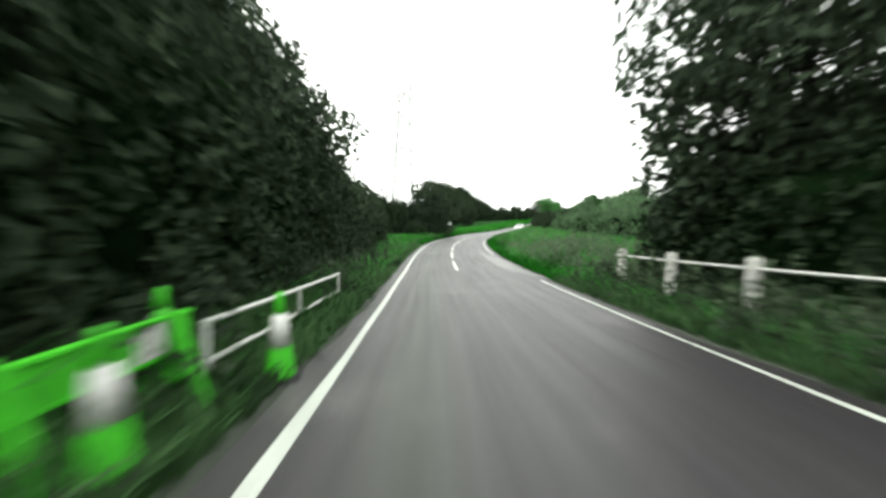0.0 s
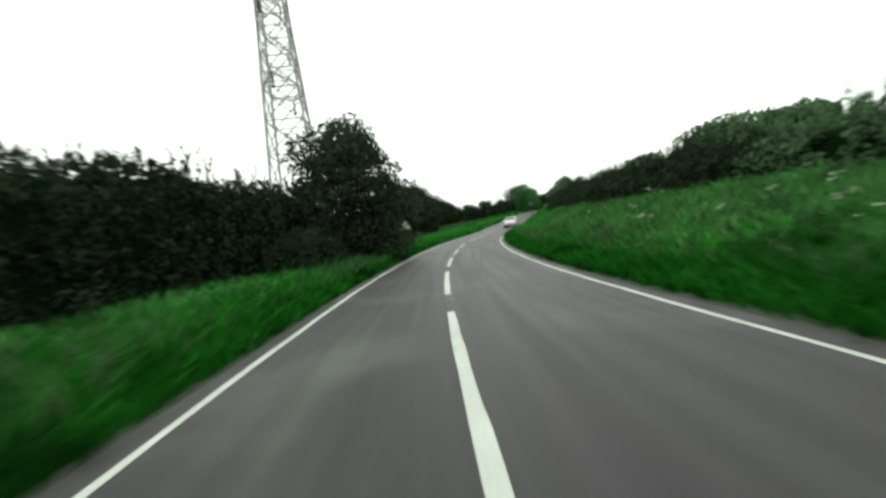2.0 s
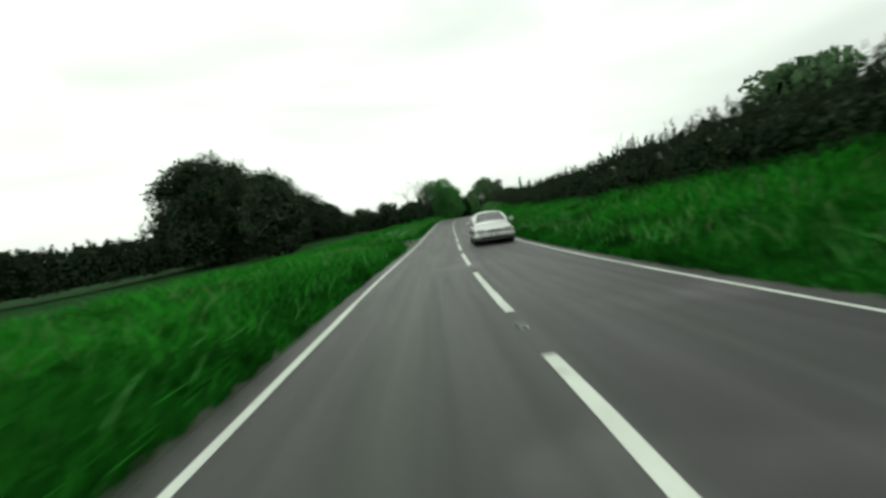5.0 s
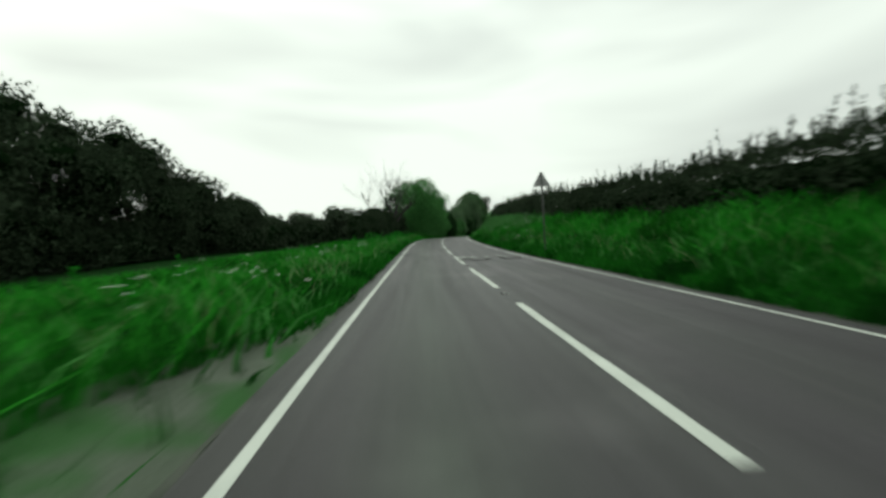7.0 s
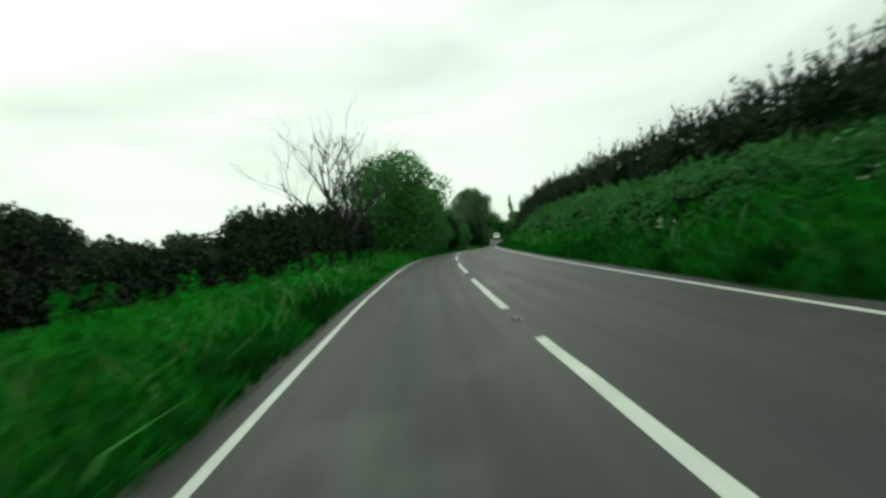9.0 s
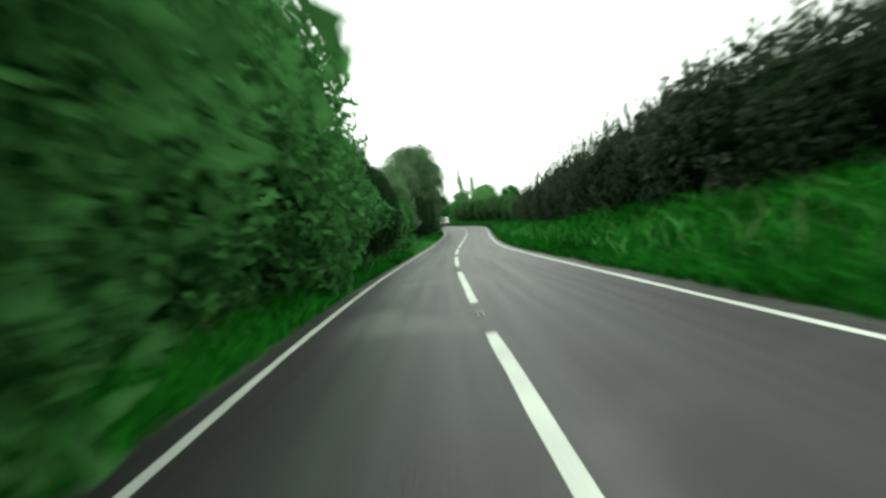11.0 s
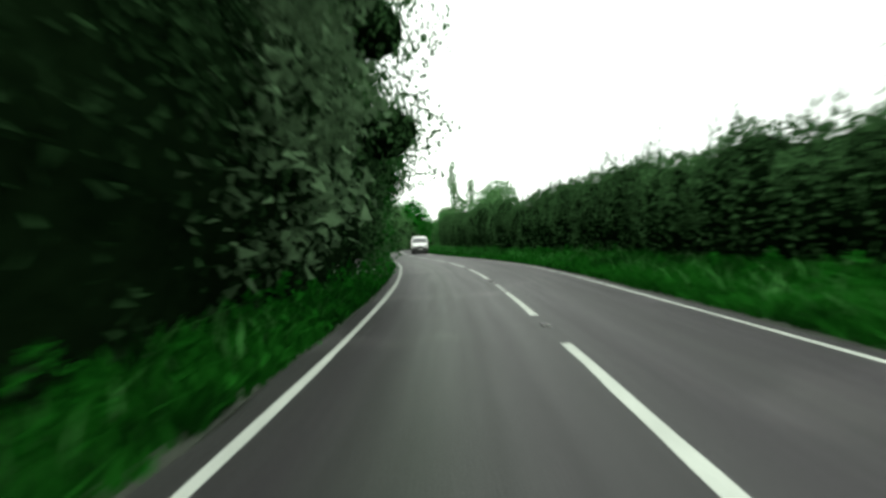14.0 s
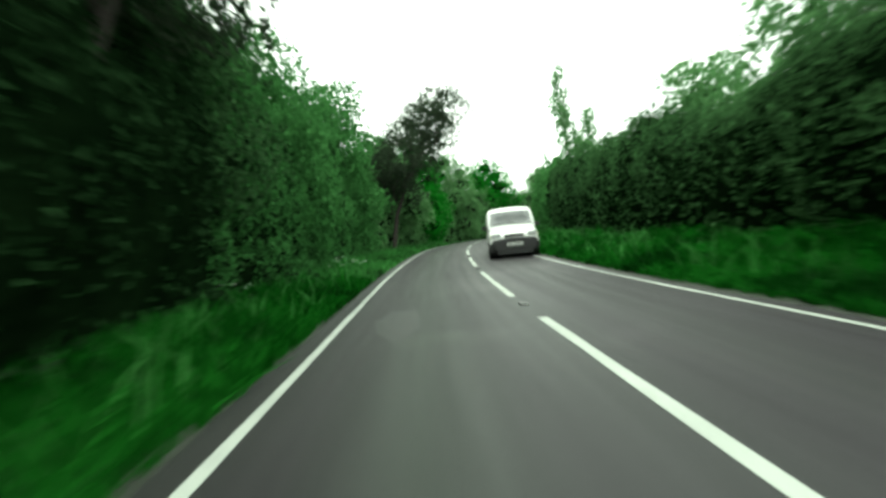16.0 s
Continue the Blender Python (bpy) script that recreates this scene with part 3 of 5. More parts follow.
def tree(s, d, height, spread, label, mat, seed=1, trunk=0.22, clear=0.25, leaf=0.2, count=9000, balls=16, tall=1.0, name="tree", group="", core=True, over=0.0):
    """Trunk, limbs and a crown of many leaf clumps."""
    rng = np.random.default_rng(seed)
    foot = place(s, d, -0.1)
    ob = thing(name, Matrix.Translation(Vector(foot)), label, name, group)
    bm = bmesh.new()
    lean = rng.normal(size=2) * 0.04 * height + over * np.array([math.sin(heading(s)), -math.cos(heading(s))])
    spine = [Vector((lean[0] * f * f, lean[1] * f * f, height * 0.78 * f)) for f in (0, 0.08, 0.3, 0.55, 0.8, 1.0)]
    tube(bm, spine, [trunk * q for q in (1.35, 1.0, 0.85, 0.6, 0.35, 0.12)], 9)
    centres, sizes = [], []
    low = height * clear
    for i in range(balls):
        f = (i + 0.5) / balls
        z = low + (height - low) * ((0.12 if clear > 0.1 else 0.02) + (0.8 if clear > 0.1 else 0.9) * f)
        prof = math.sin(math.pi * (0.18 + 0.74 * f) ** 1.0) ** 0.7
        a = i * 2.4 + rng.uniform(-0.4, 0.4)
        rad = spread / 2 * prof * rng.uniform(0.45, 0.8)
        q = Vector((math.cos(a) * rad + lean[0] * f, math.sin(a) * rad + lean[1] * f, z))
        centres.append(q)
        sizes.append(spread * 0.24 * rng.uniform(0.75, 1.25) * (0.75 + 0.4 * prof))
        if i % 2 == 0:
            start = Vector((lean[0] * f * f, lean[1] * f * f, max(height * 0.12, z * 0.62)))
            tube(bm, [start, start.lerp(q, 0.5) + Vector((0, 0, 0.05 * height)), q], [trunk * 0.4, trunk * 0.25, trunk * 0.08], 6)
    part("trunk", bm, BARK, ob, "", True)
    # lumps inside the crown, painted near-black as its inner shade
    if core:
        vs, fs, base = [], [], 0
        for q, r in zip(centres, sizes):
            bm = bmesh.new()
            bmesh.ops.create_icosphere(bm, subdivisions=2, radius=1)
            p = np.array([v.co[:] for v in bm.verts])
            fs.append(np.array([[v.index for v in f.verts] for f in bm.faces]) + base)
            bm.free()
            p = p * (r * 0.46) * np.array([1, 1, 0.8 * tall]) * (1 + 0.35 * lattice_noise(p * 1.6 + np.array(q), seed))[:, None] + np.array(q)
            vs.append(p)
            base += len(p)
        part_mesh("inner_crown_shade", mesh_of("inner_crown_shade", np.concatenate(vs), np.concatenate(fs), [CORE_SHADE]), ob, "near-black lumps, the crown's inner shade put into their colour")
    share = np.array(sizes) ** 2
    which = rng.choice(len(sizes), count, p=share / share.sum())
    way = rng.normal(size=(count, 3))
    way /= np.linalg.norm(way, axis=1)[:, None]
    c, r = np.array([q[:] for q in centres])[which], np.array(sizes)[which][:, None]
    rough = lattice_noise(way * 2.1 + c * 0.7, seed + 4)[:, None]
    p = c + way * r * np.array([1, 1, 0.8 * tall]) * (0.58 + 0.47 * rng.random((count, 1)) + 0.28 * rough)
    v, f = leaves(p, leaf, rng)
    part_mesh("crown", mesh_of("crown", v, f, [mat]), ob)
    return ob



G_R, G_L = "hedgerow on the bank", "hedgerow along the lane"
DARK = "dark unclipped hawthorn hedge above a grassy bank"
TALL = "tall green overgrown hedge behind a grass strip"
OVER = "tall shady hedge overhanging the grass verge"


def run(rows, label, mat, seed, group, piece=14.0, **more):
    """A long hedgerow in lengths that grow into each other."""
    rows = np.array(rows, float)
    a = rows[0, 0]
    while a < rows[-1, 0] - 1:
        b = a + piece if rows[-1, 0] - a - piece > piece * 0.5 else rows[-1, 0]
        s = np.unique(np.concatenate([[a - 1.3, b + 1.3], rows[(rows[:, 0] > a) & (rows[:, 0] < b), 0]]))
        hedge([(q, *(float(np.interp(q, rows[:, 0], rows[:, c])) for c in (1, 2, 3))) for q in s], label, mat, seed=seed, group=group, **more)
        a, seed = b, seed + 1


# to the right of the lane
# bushes below the fence trees: canopy shade put into their darker leaf colour
run([(-12, -6.0, 3.4, 3), (9, -5.2, 3.0, 3)], "dark bushes behind a white post fence", LEAF_DARK, 200, G_R)
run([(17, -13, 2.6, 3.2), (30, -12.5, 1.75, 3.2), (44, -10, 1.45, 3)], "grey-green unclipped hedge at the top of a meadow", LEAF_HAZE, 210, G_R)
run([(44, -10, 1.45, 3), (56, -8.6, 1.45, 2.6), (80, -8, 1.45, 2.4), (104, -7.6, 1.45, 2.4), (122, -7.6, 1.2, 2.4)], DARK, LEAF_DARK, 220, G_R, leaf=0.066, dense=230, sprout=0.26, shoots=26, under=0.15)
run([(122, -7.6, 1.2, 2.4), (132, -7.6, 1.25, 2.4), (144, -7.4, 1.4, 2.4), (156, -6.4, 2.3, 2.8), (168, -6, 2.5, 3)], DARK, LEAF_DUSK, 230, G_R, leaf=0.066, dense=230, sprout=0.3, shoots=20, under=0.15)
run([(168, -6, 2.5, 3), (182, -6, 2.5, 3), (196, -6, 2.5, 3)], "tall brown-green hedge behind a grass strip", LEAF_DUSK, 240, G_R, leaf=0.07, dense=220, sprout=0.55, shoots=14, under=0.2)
run([(196, -6, 2.5, 3), (208, -6, 3.05, 3), (216, -6, 3.45, 3), (224, -6, 3.4, 3)], TALL, LEAF_MID, 250, G_R, leaf=0.06, dense=280, shoots=5, bare=0.72, foot=0.55, under=0.2)
run([(224, -6, 3.4, 3), (234, -6, 3.5, 3), (250, -6, 3.9, 3.2)], TALL, LEAF_MID, 255, G_R, leaf=0.06, dense=280, shoots=5, bare=0.72, foot=0.55, under=0.2)
run([(250, -6, 4.2, 3.2), (290, -6, 4.2, 3.2)], TALL, LEAF_SOFT, 260, G_R, piece=20, dense=60, leaf=0.13, shoots=4)
run([(126, -5.8, 0.4, 1.8), (134, -5.4, 0.8, 2.4), (150, -5.2, 0.9, 2.4), (158, -4.8, 0.6, 1.8)], "leafy green undergrowth on a steep bank", LEAF_SOFT, 270, "bank undergrowth", leaf=0.05, dense=260, shoots=5, sprout=0.12)
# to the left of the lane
# darker leaf than the railing trees above, whose shade is in its colour
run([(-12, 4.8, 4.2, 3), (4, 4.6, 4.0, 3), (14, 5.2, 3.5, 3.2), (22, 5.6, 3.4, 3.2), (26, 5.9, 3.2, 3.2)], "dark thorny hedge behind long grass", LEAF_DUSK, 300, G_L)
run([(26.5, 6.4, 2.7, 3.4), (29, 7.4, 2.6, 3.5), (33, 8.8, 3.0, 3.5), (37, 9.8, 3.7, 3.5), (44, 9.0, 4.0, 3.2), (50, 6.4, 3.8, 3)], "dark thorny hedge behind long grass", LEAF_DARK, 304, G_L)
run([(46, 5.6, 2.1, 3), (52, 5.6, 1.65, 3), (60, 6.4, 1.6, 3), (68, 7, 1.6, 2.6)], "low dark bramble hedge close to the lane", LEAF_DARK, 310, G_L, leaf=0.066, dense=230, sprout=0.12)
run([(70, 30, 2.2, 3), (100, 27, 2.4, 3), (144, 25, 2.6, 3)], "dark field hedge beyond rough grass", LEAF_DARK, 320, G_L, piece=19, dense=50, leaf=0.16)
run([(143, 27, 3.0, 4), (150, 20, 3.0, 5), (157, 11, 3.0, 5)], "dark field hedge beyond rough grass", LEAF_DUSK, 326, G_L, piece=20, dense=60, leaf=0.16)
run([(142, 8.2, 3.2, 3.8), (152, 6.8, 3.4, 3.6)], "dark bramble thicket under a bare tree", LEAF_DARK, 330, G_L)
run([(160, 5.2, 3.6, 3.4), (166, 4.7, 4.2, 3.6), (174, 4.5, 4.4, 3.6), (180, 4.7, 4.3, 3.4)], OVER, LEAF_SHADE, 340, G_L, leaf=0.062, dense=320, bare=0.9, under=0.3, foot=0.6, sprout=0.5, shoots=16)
run([(180, 4.8, 4.0, 3.4), (184, 5.5, 3.5, 3.2), (189, 5.4, 3.7, 3.2), (193, 5.4, 4.5, 3.2)], OVER, LEAF_SOFT, 345, G_L, leaf=0.062, dense=320, bare=0.94, under=0.35, foot=0.65)
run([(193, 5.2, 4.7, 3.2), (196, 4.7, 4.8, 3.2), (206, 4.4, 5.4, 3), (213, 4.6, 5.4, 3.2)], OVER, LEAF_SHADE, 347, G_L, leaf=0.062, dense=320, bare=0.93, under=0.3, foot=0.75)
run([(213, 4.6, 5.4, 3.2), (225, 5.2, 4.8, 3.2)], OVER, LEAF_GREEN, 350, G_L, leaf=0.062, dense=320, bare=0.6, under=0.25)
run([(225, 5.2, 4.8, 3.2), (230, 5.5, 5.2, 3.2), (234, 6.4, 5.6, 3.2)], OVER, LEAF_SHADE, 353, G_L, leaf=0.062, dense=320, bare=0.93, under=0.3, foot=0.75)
run([(234, 6.4, 5.6, 3.2), (250, 6.8, 6.4, 3.2)], OVER, LEAF_SOFT, 356, G_L, leaf=0.066, dense=240)
run([(250, 6.8, 5.6, 3.2), (290, 5.2, 5, 3.4)], OVER, LEAF_PALE_HAZE, 360, G_L, piece=20, dense=60, leaf=0.13)

for k, (s, d, h, w) in enumerate([(188.5, 7.2, 5.4, 4.6), (192.5, 6.5, 6.4, 5), (197, 6.2, 7.8, 5.4), (203, 5.3, 10.5, 6)]):
    tree(s, d, h, w, "grey-green tree rising behind a bright hedge", LEAF_HAZE, 190 + k, clear=0.08, leaf=0.1, count=30000, balls=20, core=False, group="trees above the hedge")
T_DARK, T_GREEN = "dark leafy tree beside the lane", "fresh green broadleaf tree beside the lane"
for k, (s, d, h, w) in enumerate([(-4, 6.4, 8.5, 6), (1.5, 6.4, 8.8, 6), (7, 6.2, 7.8, 5.2), (10.6, 5.9, 6.7, 4.2), (15, 7.6, 4.2, 4.2)]):
    tree(s, d, h, w, "dark leafy tree behind a white railing", LEAF_GREY, 50 + k, clear=0.1, leaf=0.12, count=14000, group="trees by the railing")
for k, (s, d, h, w) in enumerate([(-3, -7.2, 8.5, 6), (2, -6.8, 8.5, 6.4), (7.2, -6.1, 7.4, 5.2)]):
    tree(s, d, h, w, "dark leafy tree behind a white post fence", LEAF_GREY, 60 + k, clear=0.12, leaf=0.12, count=14000, group="trees by the fence", core=k < 2)
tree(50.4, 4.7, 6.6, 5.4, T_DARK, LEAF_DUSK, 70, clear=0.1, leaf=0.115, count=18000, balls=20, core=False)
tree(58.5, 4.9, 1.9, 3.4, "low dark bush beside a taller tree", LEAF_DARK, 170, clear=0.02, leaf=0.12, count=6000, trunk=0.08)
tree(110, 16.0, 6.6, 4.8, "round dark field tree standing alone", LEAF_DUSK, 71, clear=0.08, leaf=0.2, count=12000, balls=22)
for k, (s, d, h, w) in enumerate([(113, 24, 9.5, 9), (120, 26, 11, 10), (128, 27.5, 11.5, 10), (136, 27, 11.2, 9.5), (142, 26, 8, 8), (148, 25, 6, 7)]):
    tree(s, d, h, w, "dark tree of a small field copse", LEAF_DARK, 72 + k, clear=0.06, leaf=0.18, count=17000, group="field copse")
# grey leaves in the field boundary: paleness of distance put into the colour
for k, (s, d, h, w) in enumerate([(156, 10, 4.4, 5), (155, 15, 5, 5.4), (155, 20, 4.2, 5), (154, 25, 4.8, 5.4), (156, 31, 5.4, 6), (158, 38, 5, 7), (159, 46, 5.8, 7), (161, 55, 5.2, 8)]):
    tree(s, d, h, w, "dark bushy tree in a field boundary", LEAF_GREY, 180 + k, clear=0.02, leaf=0.22, count=4000, balls=10, trunk=0.14, group="field boundary")
for k, (s, d, h, w) in enumerate([(156.3, 5.2, 7.8, 7.0), (160, 4.8, 5.8, 4.8), (163, 4.6, 6.6, 5.0), (167, 4.9, 6.8, 5.2)]):
    tree(s, d, h, w, T_GREEN, LEAF_SOFT, 80 + k, clear=0.05, leaf=0.11, count=32000, balls=22, core=False, group="trees at the bend")
for k, (s, d, h, w) in enumerate([(178, 5.8, 4.9, 4.2), (208, 5.0, 12, 6.6), (214, 4.9, 11.5, 6.2), (219.5, 6.0, 9.5, 5), (228, 6.4, 10.6, 6), (235, 7.4, 8.8, 5.5)]):
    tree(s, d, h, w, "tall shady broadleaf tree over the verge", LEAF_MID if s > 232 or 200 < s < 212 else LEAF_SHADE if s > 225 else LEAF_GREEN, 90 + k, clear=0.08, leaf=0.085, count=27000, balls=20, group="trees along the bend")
for k, (s, d, h, w) in enumerate([(230.5, 5.2, 11.5, 5.6), (253, 4.8, 10.2, 5.0)]):
    tree(s, d, h, w, "light open ash tree with gaps in its crown", LEAF_DUSK, 110 + k, clear=0.3, leaf=0.085, count=20000, balls=22, core=False, trunk=0.16, group="open ash trees", over=3.9)
for k, (s, d, h, w) in enumerate([(260, -7.6, 13, 1.7), (271, -8.6, 11, 1.7)]):
    tree(s, d, h, w, "slim pale young poplar behind a hedge", LEAF_PALE_HAZE, 120 + k, clear=0.2, leaf=0.12, count=2600, balls=14, core=False, trunk=0.1, tall=2.2, name="poplar_tree", group="poplars")
for k, (s, d, h, w) in enumerate([(240, 7.2, 8.6, 5.4), (247, 7.0, 9.4, 5.6)]):
    tree(s, d, h, w, "bright green broadleaf tree beyond the bend", LEAF_SOFT, 105 + k, clear=0.06, leaf=0.11, count=24000, balls=20, core=False, group="bright trees")
for k, (s, d, h, w) in enumerate([(246, -11, 6.2, 1.6), (263, -8.4, 7.4, 1.5), (268, -12, 6.6, 2.0), (275, -10, 7.6, 1.8), (237, -9, 6.6, 3.6), (243, -10, 6.8, 3.6), (266, -11, 7, 4)]):
    tree(s, d, h, w, "thin open tree rising behind a hedge", LEAF_PALE_HAZE, 125 + k, clear=0.3, leaf=0.12, count=3200, balls=12, core=False, trunk=0.12, group="trees behind the hedge")
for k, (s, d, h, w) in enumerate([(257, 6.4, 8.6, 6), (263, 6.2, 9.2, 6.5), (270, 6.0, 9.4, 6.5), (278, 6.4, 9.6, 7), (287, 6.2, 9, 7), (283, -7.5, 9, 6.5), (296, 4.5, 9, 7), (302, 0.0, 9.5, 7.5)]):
    tree(s, d, h, w, "pale green tree at the far bend", LEAF_FRESH if k % 2 else LEAF_PALE_HAZE, 130 + k, clear=0.05, leaf=0.15, count=12000, group="trees at the far bend")
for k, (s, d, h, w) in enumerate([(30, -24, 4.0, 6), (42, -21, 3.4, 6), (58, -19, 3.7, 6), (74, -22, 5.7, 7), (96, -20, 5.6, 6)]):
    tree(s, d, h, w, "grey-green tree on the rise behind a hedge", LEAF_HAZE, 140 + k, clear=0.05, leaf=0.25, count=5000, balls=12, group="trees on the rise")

# ---------------------------------------------------------------- verges: grass, flowers, worn patches


def grass(s0, s1, near, far, side, dense, seed, low=0.16, high=0.5, wide=0.022, mat=GRASS):
    """Blades standing on the verge between two distances from the painted edge."""
    rng = np.random.default_rng(seed)
    n = int((s1 - s0) * (far - near) * dense)
    s = rng.uniform(s0, s1, n)
    out_ = near + (far - near) * rng.random(n) ** 1.35
    bare = 1.5 * np.sin(np.clip((s - 93) / 11.5, 0, 1) * math.pi) if side > 0 else 0 * s
    keep = (out_ > bare) | (rng.random(n) < 0.05)
    s, out_, n = s[keep], out_[keep], int(keep.sum())
    d = left_edge(s) + out_ if side > 0 else -right_edge(s) - out_
    p = place(s, d, -0.03)
    patch = lattice_noise(p * 0.55, seed)[:, None] * 0.5 + 0.5
    tall = (low + (high - low) * patch * rng.uniform(0.5, 1.2, (n, 1))) * np.clip(0.45 + out_[:, None] * 0.7, 0.45, 1)
    a = rng.uniform(0, 2 * math.pi, n)
    flat = np.stack([np.cos(a), np.sin(a), 0 * a], 1)
    lean = np.concatenate([rng.normal(size=(n, 2)) * 0.3, np.ones((n, 1))], 1)
    mid = p + lean * tall * 0.55
    tip = p + lean * np.array([1.9, 1.9, 1]) * tall
    w = wide * rng.uniform(0.6, 1.5, (n, 1))
    v = np.stack([p - flat * w, p + flat * w, mid + flat * w * 0.8, tip, mid - flat * w * 0.8], 1)
    q = np.arange(n)[:, None] * 5
    origin = p.mean(0)
    tri = np.concatenate([q + [0, 1, 2], q + [0, 2, 4], q + [4, 2, 3]])
    ob = new("grass", mesh_of("grass", v.reshape(-1, 3) - origin, tri, [mat]))
    ob.location = origin
    return tagged(ob, "long green uncut grass on the verge", "grass", kind="stuff")


# deep grass at 164-177 and 192-237 holds the overhanging hedges' shade in its colour
STRETCHES = [(-6, 11, GRASS_DULL, GRASS_DULL), (11, 31, GRASS_DULL, GRASS_SOFT), (31, 66, GRASS_DEEP_SHADED, GRASS_SOFT), (66, 102, GRASS_DEEP_SHADED, GRASS), (102, 138, GRASS_DEEP_SHADED, GRASS), (138, 164, GRASS, GRASS),
             (164, 177, GRASS_DEEP_SHADED, GRASS_DEEP_SHADED), (177, 192, GRASS_SOFT, GRASS_SOFT), (192, 237, GRASS_DEEP_SHADED, GRASS_DEEP_SHADED), (237, 262, GRASS_SOFT, GRASS_SOFT)]
for k, (a, b, near_, far_) in enumerate(STRETCHES):
    thin = 0.55 if b > 250 else 1.0
    grass(a, b, 0.34, 2.6, 1, 150 * thin, 400 + k, mat=near_)
    grass(a, b, 2.2, 8.0, 1, 36 * thin, 410 + k, 0.3, 0.6, 0.035, mat=far_)
    grass(a, b, 0.36, 2.6, -1, 150 * thin, 420 + k, mat=GRASS_DULL if k == 0 else GRASS_DEEP_SHADED)
    grass(a, b, 2.2, 6.5, -1, 60 * thin, 430 + k, 0.28, 0.62, 0.03, mat=far_)
# thin stands of pale seed heads, and fresh grass mixed into the dull and deep
for k, (a, b, n, f, side, m, dense) in enumerate([(-6, 26, 0.6, 4, 1, GRASS_SOFT, 10), (-6, 26, 0.6, 4, -1, GRASS_SOFT, 18), (8, 60, 1.2, 6.5, -1, GRASS_DULL, 26), (20, 50, 0.8, 5, 1, GRASS_DULL, 22), (60, 262, 0.6, 4, 1, GRASS_SOFT, 7), (60, 262, 0.8, 4, -1, GRASS_SOFT, 7), (24, 170, 0.9, 3.0, 1, GRASS, 22), (24, 170, 1.2, 3.0, -1, GRASS, 22)]):
    grass(a, b, n, f, side, dense, 450 + k, 0.3, 0.75, 0.018, mat=m)

for k, (a, b, n, f, side) in enumerate([(66, 100, 2.0, 5.0, 1), (100, 164, 0.8, 4.0, 1), (24, 66, 1.5, 6.0, -1), (66, 164, 1.0, 3.6, -1)]):
    grass(a, b, n, f, side, 4, 470 + k, 0.5, 0.8, 0.006, mat=STRAW)


def weeds(s0, s1, near, far, side, count, seed, mat, high=0.6, leaf=0.055):
    """Leafy verge plants: clumps of broad leaves round upright stems."""
    rng = np.random.default_rng(seed)
    s, o = rng.uniform(s0, s1, count), rng.uniform(near, far, count)
    root = place(s, left_edge(s) + o if side > 0 else -right_edge(s) - o)
    per = 46
    f = rng.random((count, per, 1))
    grown = high * rng.uniform(0.5, 1.3, (count, 1, 1))
    p = root[:, None] + np.array([0, 0, 1.0]) * f * grown + rng.normal(size=(count, per, 3)) * [0.16, 0.16, 0.03] * (1.15 - f)
    origin = root.mean(0)
    v, q = leaves(p.reshape(-1, 3) - origin, leaf, rng, 0.1)
    ob = new("weeds", mesh_of("weeds", v, q, [mat]))
    ob.location = origin
    tagged(ob, "leafy nettles and docks growing through verge grass", "weeds", kind="stuff")


for k, a in enumerate([(-4, 16, 0.7, 2.4, 1, 90, LEAF_GREY, 0.6), (-4, 10, 0.5, 3.0, -1, 170, LEAF_GREY, 0.6), (1, 8, 1.2, 2.6, 1, 90, LEAF_DUSK, 1.0), (3, 24, 0.9, 4.5, -1, 420, WEED_PALE, 0.8), (182, 198, 1.6, 2.8, 1, 110, LEAF_SOFT, 0.9), (178, 200, 1.6, 2.6, -1, 60, WEED, 0.6), (24, 60, 1.4, 4, 1, 70, WEED, 0.5), (95, 140, 1.4, 5, 1, 110, WEED, 0.6), (118, 160, 0.9, 3.2, -1, 150, WEED, 0.55), (128, 160, 1.2, 4, 1, 130, LEAF_FRESH, 0.8), (160, 182, 0.8, 2.0, 1, 60, LEAF_SHADE, 0.55), (182, 200, 0.8, 2.0, 1, 50, WEED, 0.55), (200, 226, 0.6, 1.8, 1, 150, WEED, 0.65), (211, 224, 0.5, 2.0, 1, 190, LEAF_FRESH, 0.55), (226, 237, 1.6, 3.4, 1, 50, LEAF_SHADE, 0.5), (237, 262, 1.8, 4.2, 1, 110, LEAF_SOFT, 0.5), (165, 250, 1.4, 2.6, -1, 160, WEED, 0.45)]):
    weeds(*a[:6], 560 + k, *a[6:])


